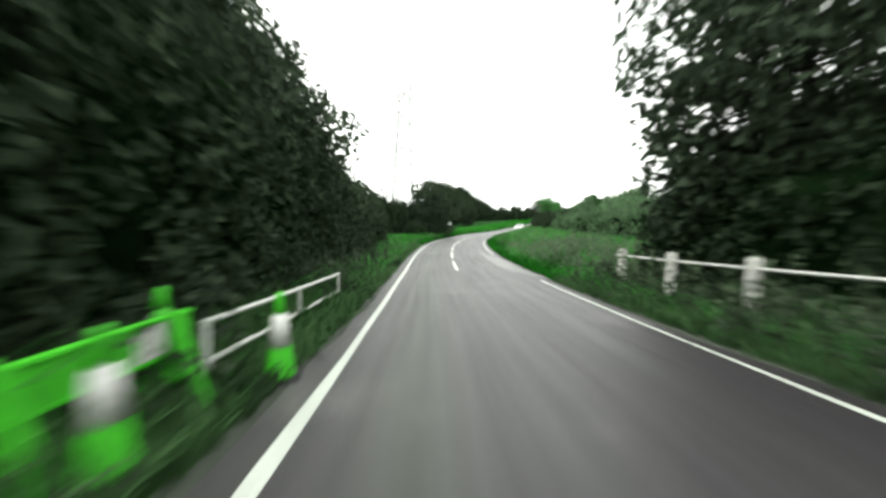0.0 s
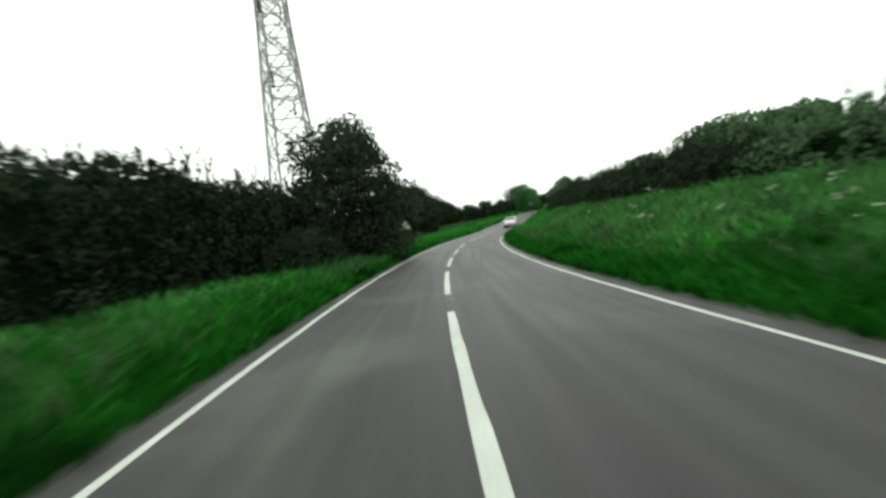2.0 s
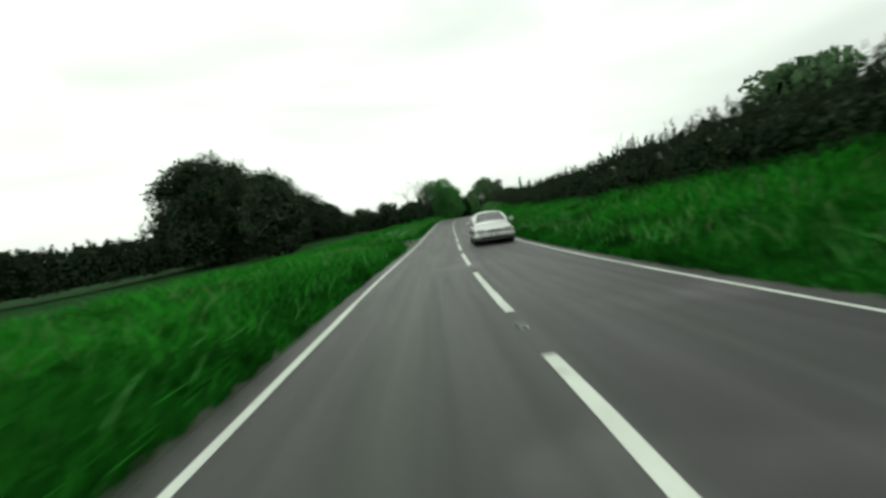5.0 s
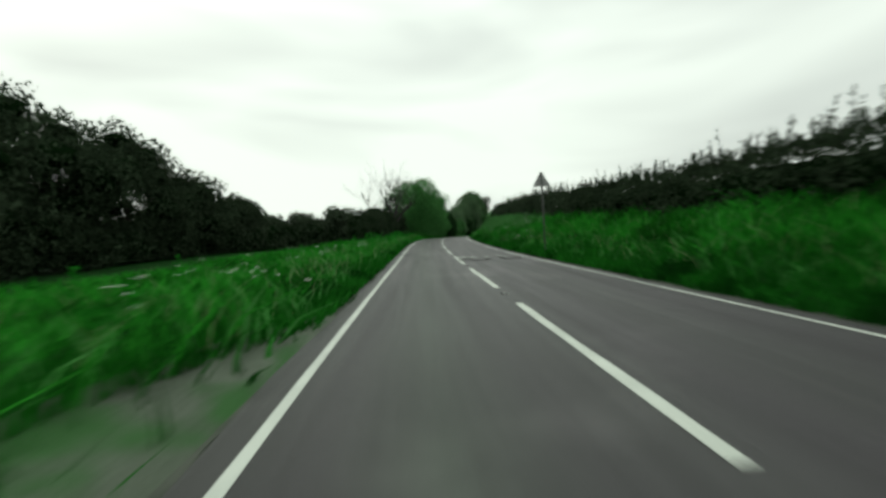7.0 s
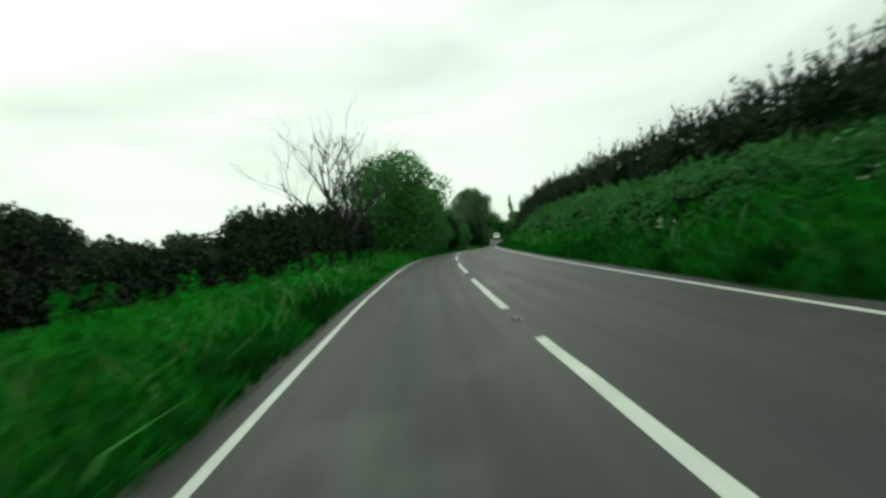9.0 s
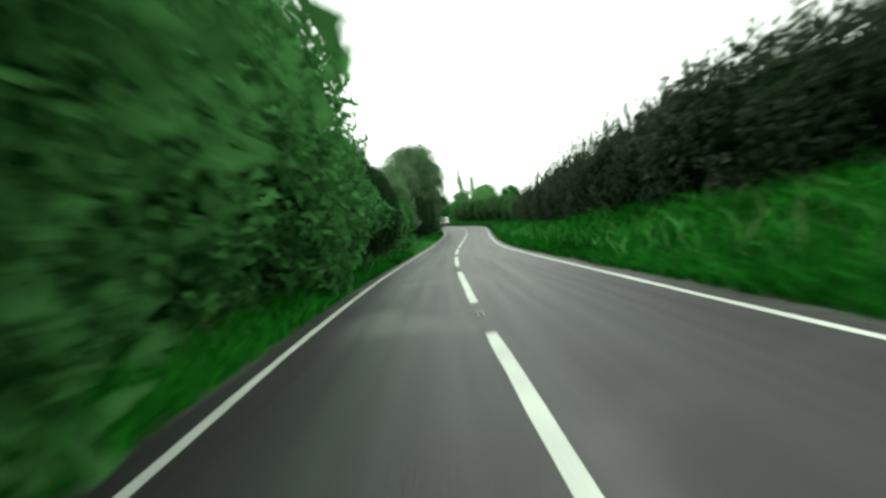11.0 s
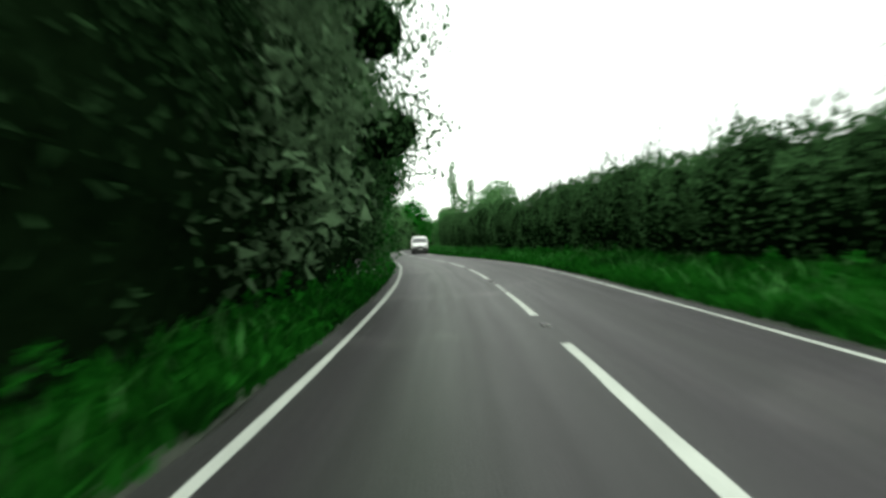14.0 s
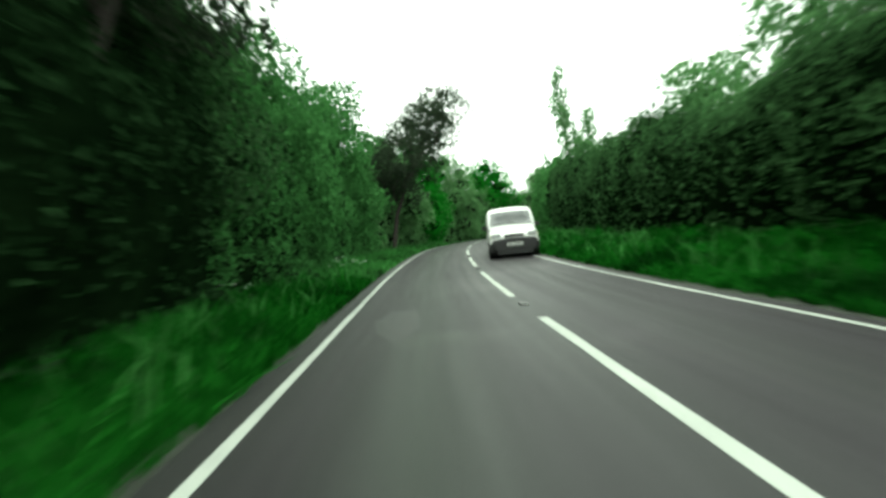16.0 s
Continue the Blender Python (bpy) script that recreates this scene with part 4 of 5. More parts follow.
def parsley(s0, s1, near, far, side, count, seed):
    """Cow parsley: thin stems under flat heads of white florets."""
    rng = np.random.default_rng(seed)
    s = rng.uniform(s0, s1, count)
    o = rng.uniform(near, far, count)
    root = place(s, left_edge(s) + o if side > 0 else -right_edge(s) - o)
    vs, fs, ix, base = [], [], [], 0
    for r in root:
        h = rng.uniform(0.45, 0.8)
        for _ in range(rng.integers(2, 5)):
            head = r + np.array([rng.normal() * 0.12, rng.normal() * 0.12, h * rng.uniform(0.75, 1.05)])
            w = np.array([0.006, 0, 0])
            vs += [r - w, r + w, head + w, head - w]
            fs.append([base, base + 1, base + 2, base + 3]); ix.append(0); base += 4
            for _ in range(9):
                a = rng.uniform(0, 6.28); q = head + np.array([math.cos(a), math.sin(a), 0.15]) * rng.uniform(0, 0.06)
                e = rng.uniform(0.008, 0.014)
                vs += [q + [-e, 0, 0], q + [0, -e, 0], q + [e, 0, 0.004], q + [0, e, 0.004]]
                fs.append([base, base + 1, base + 2, base + 3]); ix.append(1); base += 4
    o = root.mean(0)
    ob = new("cow_parsley", mesh_of("cow_parsley", np.array(vs) - o, fs, [GRASS, PETAL], index=ix))
    ob.location = o
    tagged(ob, "scattered white cow parsley flowers in long grass", "wildflower", kind="stuff")


for k, a in enumerate([(24, 50, 2, 6, -1, 16), (94, 108, 0.8, 3.2, 1, 20), (108, 124, 1, 4, 1, 10), (118, 136, 1.0, 4, -1, 30), (126, 142, 0.8, 3, 1, 14), (138, 150, 0.8, 3.5, -1, 16), (203, 212, 0.6, 1.3, 1, 12), (212, 224, 0.5, 1.7, 1, 14), (184, 197, 1.6, 3.0, -1, 16), (229, 240, 0.6, 2, 1, 4)]):
    parsley(*a, 500 + k)


def worn(name, s0, s1, d0, d1, mat, label, seed, top=0.003, taper=0.08, wobble=0.07):
    s = np.linspace(s0, s1, max(4, int((s1 - s0) * 2)))
    f = np.sin(np.linspace(0, math.pi, len(s))) ** taper
    mid = (d0 + d1) / 2
    ob = new(name, ribbon(name, s, mid + (d0 - mid) * f, mid + (d1 - mid) * f, top, mat, 0.0, wobble, seed))
    tagged(ob, label, "road patch", kind="structure")




def pale_band():
    """Old pale surfacing that runs in from the lane's edge and narrows."""
    s = np.linspace(11, 29, 55)
    outer = np.interp(s, [11, 15, 19, 23, 26, 29], [-2.75, -2.7, -2.5, -1.98, -1.8, -1.72])
    inner = np.interp(s, [11, 15, 19, 23, 26, 29], [-2.5, -1.75, -1.62, -1.64, -1.66, -1.69])
    ob = new("pale_wheel_band", ribbon("pale_wheel_band", s, outer, inner, 0.0045, BAND, 0.0, 0.03, 61))
    tagged(ob, "pale scuffed strip of old asphalt along the lane's edge", "road patch", kind="structure")


pale_band()
worn("asphalt_patch_square", 230.3, 232.3, 1.4, 2.0, REPAIR, "lighter square repair in the asphalt", 62, taper=0.02)
worn("asphalt_patch_long", 212.0, 213.0, 1.5, 2.35, REPAIR, "lighter square repair in the asphalt", 63, taper=0.02)


GATE_DIRT = material("gateway_gravel", (0.038, 0.052, 0.034), (0.09, 0.108, 0.082), scale=1.2, fine=26, rough=0.95, bump=0.9, spots=((0.02, 0.07, 0.015), 1.1, 0.53))


def field_entrance():
    s = np.linspace(93.0, 104.5, 36)
    f = np.sin(np.linspace(0, math.pi, len(s))) ** 0.6
    n = lattice_noise(np.stack([s * 1.4, 0 * s, 0 * s], 1), 65) * 0.18
    d = left_edge(s)[:, None] + 0.22 + np.linspace(0, 1, 7) * (0.15 + (1.35 + n) * f)[:, None]
    v = place(np.broadcast_to(s[:, None], d.shape), d, 0.035)
    v[:, 0, 2] -= 0.07
    i = (np.arange(len(s) - 1)[:, None] * 7 + np.arange(6)).ravel()
    ob = new("field_entrance", mesh_of("field_entrance", v.reshape(-1, 3), np.stack([i, i + 7, i + 8, i + 1], 1)[:, ::-1], [GATE_DIRT], True))
    tagged(ob, "bare gravelly gateway beside the lane", "road patch", kind="structure")


field_entrance()

# ---------------------------------------------------------------- the word on the carriageway


def slow_marking():
    arc = lambda cx, cy, rx, ry, a0, a1, n=10: [(cx + rx * math.cos(radians(a0 + (a1 - a0) * i / n)), cy + ry * math.sin(radians(a0 + (a1 - a0) * i / n))) for i in range(n + 1)]
    letters = {
        "S": [arc(0.5, 0.76, 0.42, 0.2, 20, 270, 10) + arc(0.5, 0.28, 0.42, 0.28, 90, -160, 10)[1:]],
        "L": [[(0.12, 1), (0.12, 0.03), (0.92, 0.03)]],
        "O": [arc(0.5, 0.8, 0.42, 0.18, 0, 180, 10) + arc(0.5, 0.2, 0.42, 0.18, 180, 360, 10) + [(0.92, 0.8)]],
        "W": [[(0.03, 1), (0.27, 0.0), (0.5, 0.8), (0.73, 0.0), (0.97, 1)]],
    }
    # the word faces the oncoming lane: its top points towards lower stations
    m = pose(*on_road(116.0, -1.17, 0.0), 0, 0, math.degrees(heading(116.0)))
    word = thing("slow_marking", m, "white painted word SLOW across the oncoming lane", "road marking")
    wide, high, gap = 0.5, 4.9, 0.1
    for n, (ch, paths) in enumerate(letters.items()):
        x0 = -(4 * wide + 3 * gap) / 2 + n * (wide + gap)
        bm = bmesh.new()
        for path in paths:
            pts = [Vector((x0 + x * wide, (y - 0.5) * high)) for x, y in path]
            half = 0.05
            for k, (a, b) in enumerate(zip(pts, pts[1:])):
                way = (b - a)
                across = Vector((1, 0)) if abs(way.y) > abs(way.x) * 1.2 else Vector((0, 1))
                e = half if across.x else half * 2.0
                corners = [a - across * e, a + across * e, b + across * e, b - across * e]
                # forward for oncoming drivers is -x here, their right is +y
                bm.faces.new([bm.verts.new((-(c.y), c.x, 0.008 + 0.003 * (k % 2))) for c in corners])
        bmesh.ops.recalc_face_normals(bm, faces=bm.faces)
        for f in bm.faces:
            if f.normal.z < 0:
                f.normal_flip()
        part("letter", bm, PAINT_WORN, word)


slow_marking()

IRON = material("cast_iron", (0.012, 0.012, 0.012), (0.03, 0.03, 0.029), scale=5, fine=30, rough=0.6, metal=0.5, bump=0.2)
IRON_WORN = material("worn_cast_iron", (0.022, 0.022, 0.022), (0.055, 0.055, 0.054), scale=5, fine=30, rough=0.45, metal=0.6, bump=0.2)


def drain_cover(s, d):
    ob = thing("drain_cover", pose(*on_road(s, d, 0.0), 0, 0, math.degrees(heading(s))), "dark cast-iron drain grating set beside the edge line", "drain")
    for x0, x1, y0, y1 in ((-0.25, 0.25, -0.24, -0.2), (-0.25, 0.25, 0.2, 0.24), (-0.25, -0.21, -0.2, 0.2), (0.21, 0.25, -0.2, 0.2)):
        bm = bmesh.new()
        box(bm, x0, x1, y0, y1, -0.03, 0.008, 0.003)
        part("frame_bar", bm, IRON_WORN, ob)
    # solid dark plate for the pit, whose shade is put into its colour
    bm = bmesh.new()
    box(bm, -0.212, 0.212, -0.2, 0.2, -0.02, 0.0015)
    part("pit", bm, IRON, ob, "dark plate coloured as the shaded pit")
    for k in range(6):
        y = -0.17 + k * 0.068
        bm = bmesh.new()
        box(bm, -0.205, 0.205, y - 0.016, y + 0.016, 0.0, 0.006, 0.002)
        part("slat", bm, IRON_WORN, ob)


drain_cover(119.95, 2.16)

# ---------------------------------------------------------------- the railing, cones, barrier and fence at the bridge
WHITE_METAL = material("white_painted_metal", (0.45, 0.46, 0.44), (0.66, 0.67, 0.64), scale=3, fine=30, rough=0.5, bump=0.1, spots=((0.3, 0.28, 0.24), 6, 0.66))
WHITE_CONCRETE = material("whitewashed_concrete", (0.5, 0.5, 0.47), (0.72, 0.72, 0.68), scale=4, fine=40, rough=0.9, bump=0.5, spots=((0.28, 0.3, 0.25), 4, 0.62))
CONE_GREEN = material("green_plastic", (0.05, 0.42, 0.02), (0.08, 0.55, 0.03), scale=5, fine=30, rough=0.5, bump=0.05, spots=((0.04, 0.2, 0.03), 6, 0.68))
SLEEVE = material("reflective_sleeve", (0.5, 0.5, 0.48), (0.68, 0.68, 0.65), scale=6, fine=40, rough=0.45, spots=((0.2, 0.2, 0.18), 7, 0.6))
RUBBER = material("black_rubber", (0.012, 0.012, 0.012), (0.03, 0.03, 0.03), rough=0.9, bump=0.2)
GALV = material("galvanised_steel", (0.22, 0.23, 0.23), (0.36, 0.37, 0.36), scale=4, fine=25, rough=0.5, metal=0.6)


def railing():
    m = Matrix.Translation(Vector(on_road(4, 2.4)))
    ob = thing("railing", m, "white tubular two-rail railing beside the lane", "railing")
    loc = lambda s, h, d=2.4: Vector(on_road(s, d, h)) - m.translation
    for h in (0.52, 0.24):
        bm = bmesh.new()
        tube(bm, [loc(s, h) for s in (2.0, 3.0, 4.0, 5.0, 6.2)], [0.022] * 5, 8)
        part("rail", bm, WHITE_METAL, ob, "", True)
    for s in (2.0, 4.1, 6.2):
        bm = bmesh.new()
        tube(bm, [loc(s, -0.15), loc(s, 0.54)], [0.024, 0.024], 8)
        part("post", bm, WHITE_METAL, ob)
    return ob


railing()


def traffic_cone(s, d, turn=0, tip=0.0):
    foot = on_road(s, d, 0.0)
    foot[2] += max(float(ground_rise(np.array(s), np.array(d))), -0.015)
    ob = thing("traffic_cone", pose(*foot, tip, 0, turn), "green traffic cone with a dirty white sleeve", "traffic cone", "traffic cones")
    bm = bmesh.new()
    box(bm, -0.16, 0.16, -0.16, 0.16, 0, 0.036, 0.012)
    part("base_plate", bm, RUBBER, ob, "dark rubber base")
    bm = bmesh.new()
    tube(bm, [(0, 0, z * 0.92) for z in (0.04, 0.06, 0.3, 0.31)], [0.12, 0.114, 0.086, 0.083], 20)
    tube(bm, [(0, 0, z * 0.92) for z in (0.57, 0.74, 0.76)], [0.053, 0.028, 0.021], 20)
    part("cone_body", bm, CONE_GREEN, ob, "", True)
    bm = bmesh.new()
    tube(bm, [(0, 0, 0.278), (0, 0, 0.532)], [0.089, 0.056], 20)
    part("sleeve", bm, SLEEVE, ob, "dirty white reflective sleeve", True)


for s, d, turn, tip in ((2.44, 2.05, 10, 2), (1.95, 2.66, 40, -3), (0.95, 2.3, 25, 2)):
    traffic_cone(s, d, turn, tip)


def barrier():
    s, d = 1.2, 2.58
    ob = thing("road_barrier", pose(*on_road(s, d, -0.01), 0, 0, math.degrees(heading(s)) - 5), "bright green plank barrier on trestle legs beside a railing", "barrier")
    bm = bmesh.new()
    box(bm, -0.72, 0.78, -0.02, 0.02, 0.34, 0.56, 0.008)
    part("plank", bm, CONE_GREEN, ob)
    for y, z in ((0.0, 0.566), (0.0, 0.334)):
        bm = bmesh.new()
        box(bm, -0.73, 0.79, y - 0.032, y + 0.032, z - 0.012, z + 0.012, 0.005)
        part("rim", bm, CONE_GREEN, ob)
    for x in (0.42,):
        bm = bmesh.new()
        box(bm, x - 0.12, x + 0.12, -0.026, -0.021, 0.35, 0.55)
        part("white_band", bm, SLEEVE, ob, "dirty white reflective band")
    for x in (-0.45, 0.6):
        for y in (-0.22, 0.22):
            bm = bmesh.new()
            tube(bm, [(x, y, 0), (x, y * 0.16, 0.6)], [0.05, 0.042], 6)
            part("leg", bm, CONE_GREEN, ob)
        bm = bmesh.new()
        box(bm, x - 0.03, x + 0.03, -0.17, 0.17, 0.16, 0.21, 0.005)
        part("brace", bm, CONE_GREEN, ob)


barrier()


def post_fence():
    m = Matrix.Translation(Vector(on_road(4, -3.45)))
    ob = thing("post_fence", m, "whitewashed concrete posts joined by a thin tube rail", "fence")
    loc = lambda s, h, d=-3.45: Vector(on_road(s, d, h)) - m.translation
    for s in (-3.3, -1.3, 0.7, 2.7, 4.7, 6.7, 8.7):
        a = heading(s)
        bm = bmesh.new()
        box(bm, -0.075, 0.075, -0.075, 0.075, -0.2, 0.99, 0.022)
        bm.transform(Matrix.Translation(loc(s, 0)) @ Matrix.Rotation(a, 4, "Z"))
        part("post", bm, WHITE_CONCRETE, ob)
    bm = bmesh.new()
    tube(bm, [loc(s, 0.84) for s in np.arange(-5, 9.1, 1.0)], [0.022] * 15, 8)
    part("rail", bm, WHITE_METAL, ob, "", True)


post_fence()

# ---------------------------------------------------------------- signs
SIGN_WHITE = material("sign_white", (0.6, 0.62, 0.6), (0.72, 0.74, 0.71), rough=0.4)
SIGN_GREEN = material("sign_green_border", (0.18, 0.34, 0.16), (0.24, 0.42, 0.2), rough=0.4)
SIGN_BLACK = material("sign_black", (0.015, 0.015, 0.015), (0.03, 0.03, 0.03), rough=0.5)
SIGN_BACK = material("sign_grey_back", (0.16, 0.165, 0.165), (0.26, 0.265, 0.26), scale=5, fine=20, rough=0.55, metal=0.3)


POST_GREY = material("grey_steel_post", (0.03, 0.034, 0.031), (0.06, 0.065, 0.06), scale=4, fine=25, rough=0.8)


def triangle(bm, size, y0, y1, round_=0.07):
    """A rounded triangle plate in the xz plane, between two depths; its centre at the origin."""
    high = size * 0.866
    corners = [(-size / 2, -high / 3), (size / 2, -high / 3), (0, high * 2 / 3)]
    pts = []
    for i, (x, z) in enumerate(corners):
        p, q, r = Vector(corners[i - 1]), Vector((x, z)), Vector(corners[(i + 1) % 3])
        a, b = q + (p - q).normalized() * size * round_, q + (r - q).normalized() * size * round_
        for t in (0, 0.33, 0.67, 1):
            pts.append(a.lerp(q, t * 0.6).lerp(q.lerp(b, 0.4 + 0.6 * t), t))
    front = [bm.verts.new((p.x, y0, p.y)) for p in pts]
    back_ = [bm.verts.new((p.x, y1, p.y)) for p in pts]
    bm.faces.new(front)
    bm.faces.new(back_[::-1])
    for i in range(len(pts)):
        bm.faces.new((front[i], back_[i], back_[(i + 1) % len(pts)], front[(i + 1) % len(pts)]))
    bmesh.ops.recalc_face_normals(bm, faces=bm.faces)
    return bm


def warning_sign(s, d, centre, size, faces_us, label):
    foot = place(s, d)
    turn = math.degrees(heading(s)) - 90 + (0 if faces_us else 180)
    ob = thing("warning_sign", pose(*foot, 0, 0, turn), label, "road sign")
    up = centre + float(on_road(s, d)[2] - foot[2])
    bm = bmesh.new()
    tube(bm, [(0, 0.06, -0.3), (0, 0.06, up + size * 0.5)], [0.03, 0.03], 10)
    part("post", bm, POST_GREY, ob, "grey steel post", True)
    bm = triangle(bmesh.new(), size, -0.004, 0.018)
    bm.transform(Matrix.Translation((0, 0, up)))
    part("plate", bm, SIGN_BACK, ob, "grey sign back")
    for n, (k, mat, name, y) in enumerate(((0.985, SIGN_GREEN, "border", -0.008), (0.74, SIGN_WHITE, "face", -0.011))):
        bm = triangle(bmesh.new(), size * k, y, y + 0.0025)
        bm.transform(Matrix.Translation((0, 0, up)))
        part(name, bm, mat, ob)
    # the picture on it cannot be made out: dark bars of its size
    for x, z, w, h in ((-0.1, -0.04, 0.11, 0.05), (0.06, -0.05, 0.13, 0.04), (-0.02, 0.04, 0.12, 0.045), (0.02, 0.12, 0.05, 0.05)):
        q = size / 0.7
        bm = bmesh.new()
        box(bm, (x - w / 2) * q, (x + w / 2) * q, -0.0145, -0.012, up + (z - h / 2) * q, up + (z + h / 2) * q)
        part("dark_bar", bm, SIGN_BLACK, ob)
    for z in (-0.1, 0.16):
        bm = bmesh.new()
        box(bm, -0.09, 0.09, 0.018, 0.03, up + z * size - 0.02, up + z * size + 0.02, 0.004)
        part("bracket", bm, GALV, ob)
    return ob


warning_sign(55.2, 3.0, 1.66, 0.72, True, "green-bordered white warning triangle on a post above brambles")
warning_sign(114.2, -3.15, 2.72, 0.66, False, "warning triangle seen from its grey back on a post")

# ---------------------------------------------------------------- the pylon
LATTICE = material("weathered_lattice_steel", (0.3, 0.303, 0.306), (0.4, 0.403, 0.406), scale=2, fine=12, rough=0.7, metal=0.1)


def pylon(s, d, high=23.0, base=3.3, top=1.7):
    foot = place(s, d, -0.1)
    ob = thing("electricity_pylon", pose(*foot, 0, 0, math.degrees(heading(s)) + 14), "tall grey steel lattice pylon behind the hedge", "pylon")
    half = lambda z: (base + (top - base) * min(z / (high * 0.72), 1.0)) / 2
    levels = [0, 2.6, 5.0, 7.3, 9.5, 11.6, 13.6, 15.5, 17.1, 18.6, 20.2, 21.6]
    corner = ((1, 1), (-1, 1), (-1, -1), (1, -1))
    for x, y in corner:
        bm = bmesh.new()
        tube(bm, [(x * half(z), y * half(z), z) for z in levels] + [(0, 0, high)], [0.1] * len(levels) + [0.06], 4)
        part("leg", bm, LATTICE, ob)
    for a, b in zip(levels, levels[1:]):
        for i in range(4):
            (x0, y0), (x1, y1) = corner[i], corner[(i + 1) % 4]
            p, q = half(a), half(b)
            for ends, r in (([(x0 * p, y0 * p, a), (x1 * q, y1 * q, b)], 0.05), ([(x1 * p, y1 * p, a), (x0 * q, y0 * q, b)], 0.05), ([(x0 * q, y0 * q, b), (x1 * q, y1 * q, b)], 0.05)):
                part("brace", tube(bmesh.new(), ends, [r, r], 4), LATTICE, ob)
    for z, reach in ((11.6, 3.0), (15.5, 3.8), (18.6, 2.9)):
        for side in (-1, 1):
            bm = bmesh.new()
            w = half(z)
            tip = (side * reach, 0, z + 0.25)
            for y in (-w, w):
                tube(bm, [(side * w, y, z), tip], [0.05, 0.04], 4)
                tube(bm, [(side * w, y, z + 0.95), tip], [0.04, 0.03], 4)
            for f in (0.35, 0.68):
                q = lambda a, b: tuple(a[i] + (b[i] - a[i]) * f for i in range(3))
                tube(bm, [q((side * w, -w, z), tip), q((side * w, w, z), tip)], [0.03, 0.03], 4)
                tube(bm, [q((side * w, -w, z), tip), q((side * w, -w, z + 0.95), tip)], [0.03, 0.03], 4)
            arm = part("cross_arm", bm, LATTICE, ob)
            bm = bmesh.new()
            tube(bm, [(side * reach, 0, z + 0.2)] + [(side * reach, 0, z + 0.1 - 0.12 * k) for k in range(8)], [0.03] + [0.09, 0.05] * 4, 8)
            part("insulator", bm, RUBBER, arm, "dark ribbed insulator string")


pylon(58, 10.4)

# ---------------------------------------------------------------- the bare tree


def bare_tree(s, d, high, seed):
    rng = random.Random(seed)
    foot = place(s, d, -0.1)
    ob = thing("bare_tree", Matrix.Translation(Vector(foot)), "dead grey tree with bare forked branches", "tree")
    bm = bmesh.new()
    tube(bm, [(0, 0, 0), (0.05, 0.05, high * 0.18), (-0.05, 0.1, high * 0.36)], [0.24, 0.2, 0.17], 9)
    part("trunk", bm, DEADWOOD, ob, "", True)

    def grow(bm, at, way, long_, r, depth):
        pts, rad, p, w = [at], [r], at.copy(), way.copy()
        for k in range(4):
            w = (w + Vector((rng.uniform(-1, 1), rng.uniform(-1, 1), rng.uniform(-0.4, 0.7))) * 0.28).normalized()
            p = p + w * long_ / 4
            pts.append(p.copy())
            rad.append(r * (1 - 0.2 * (k + 1)) + 0.004)
        tube(bm, pts, rad, 5)
        if depth:
            for k in range(3):
                i = rng.choice((2, 3, 4))
                out_ = (w + Vector((rng.uniform(-1, 1), rng.uniform(-1, 1), rng.uniform(-0.2, 0.6))) * 0.9).normalized()
                grow(bm, pts[i], out_, long_ * rng.uniform(0.5, 0.75), rad[i] * 0.7, depth - 1)

    for k in range(7):
        a = k * 0.9 + rng.uniform(-0.2, 0.2)
        bm = bmesh.new()
        way = Vector((math.cos(a) * 0.75, math.sin(a) * 0.75, 0.9)).normalized()
        grow(bm, Vector((-0.03, 0.07, high * rng.uniform(0.2, 0.35))), way, high * 0.52, 0.15, 3)
        part("branch", bm, DEADWOOD, ob)


bare_tree(149.2, 6.4, 7.6, 4)
bare_tree(152.0, 8.2, 6.2, 9)

# ---------------------------------------------------------------- vehicles
CAR_SILVER = material("silver_car_paint", (0.42, 0.43, 0.43), (0.5, 0.51, 0.51), scale=1, fine=5, rough=0.28, metal=0.3, spec=0.5)
VAN_WHITE = material("white_van_paint", (0.7, 0.71, 0.7), (0.78, 0.79, 0.78), scale=1, fine=5, rough=0.3, spec=0.5)
GLASS = material("dark_car_glass", (0.10, 0.105, 0.11), (0.15, 0.155, 0.16), scale=1, fine=3, rough=0.08, spec=0.8)
TRIM = material("black_car_trim", (0.02, 0.02, 0.021), (0.035, 0.035, 0.036), rough=0.6, bump=0.05)
TYRE = material("tyre_rubber", (0.012, 0.012, 0.012), (0.022, 0.022, 0.022), rough=0.85, bump=0.2)
RIM = material("wheel_rim", (0.35, 0.35, 0.36), (0.5, 0.5, 0.5), rough=0.35, metal=0.8)
LAMP = material("headlamp_glass", (0.22, 0.23, 0.23), (0.4, 0.41, 0.41), rough=0.08, spec=0.8)
AMBER = material("indicator_lens", (0.5, 0.5, 0.42), (0.6, 0.58, 0.45), rough=0.2)
PLATE = material("number_plate", (0.55, 0.56, 0.54), (0.66, 0.67, 0.64), rough=0.4)
BAR = material("plate_bar", (0.03, 0.03, 0.03), (0.05, 0.05, 0.05), rough=0.5)


def loft(sections, close=True):
    """Skin over rings of equal length; each ring is a list of points."""
    bm = bmesh.new()
    rings = [[bm.verts.new(p) for p in ring] for ring in sections]
    n = len(rings[0])
    for a, b in zip(rings, rings[1:]):
        for k in range(n):
            bm.faces.new((a[k], a[(k + 1) % n], b[(k + 1) % n], b[k]))
    if close:
        bm.faces.new(rings[0][::-1])
        bm.faces.new(rings[-1])
    bmesh.ops.recalc_face_normals(bm, faces=bm.faces)
    return bm


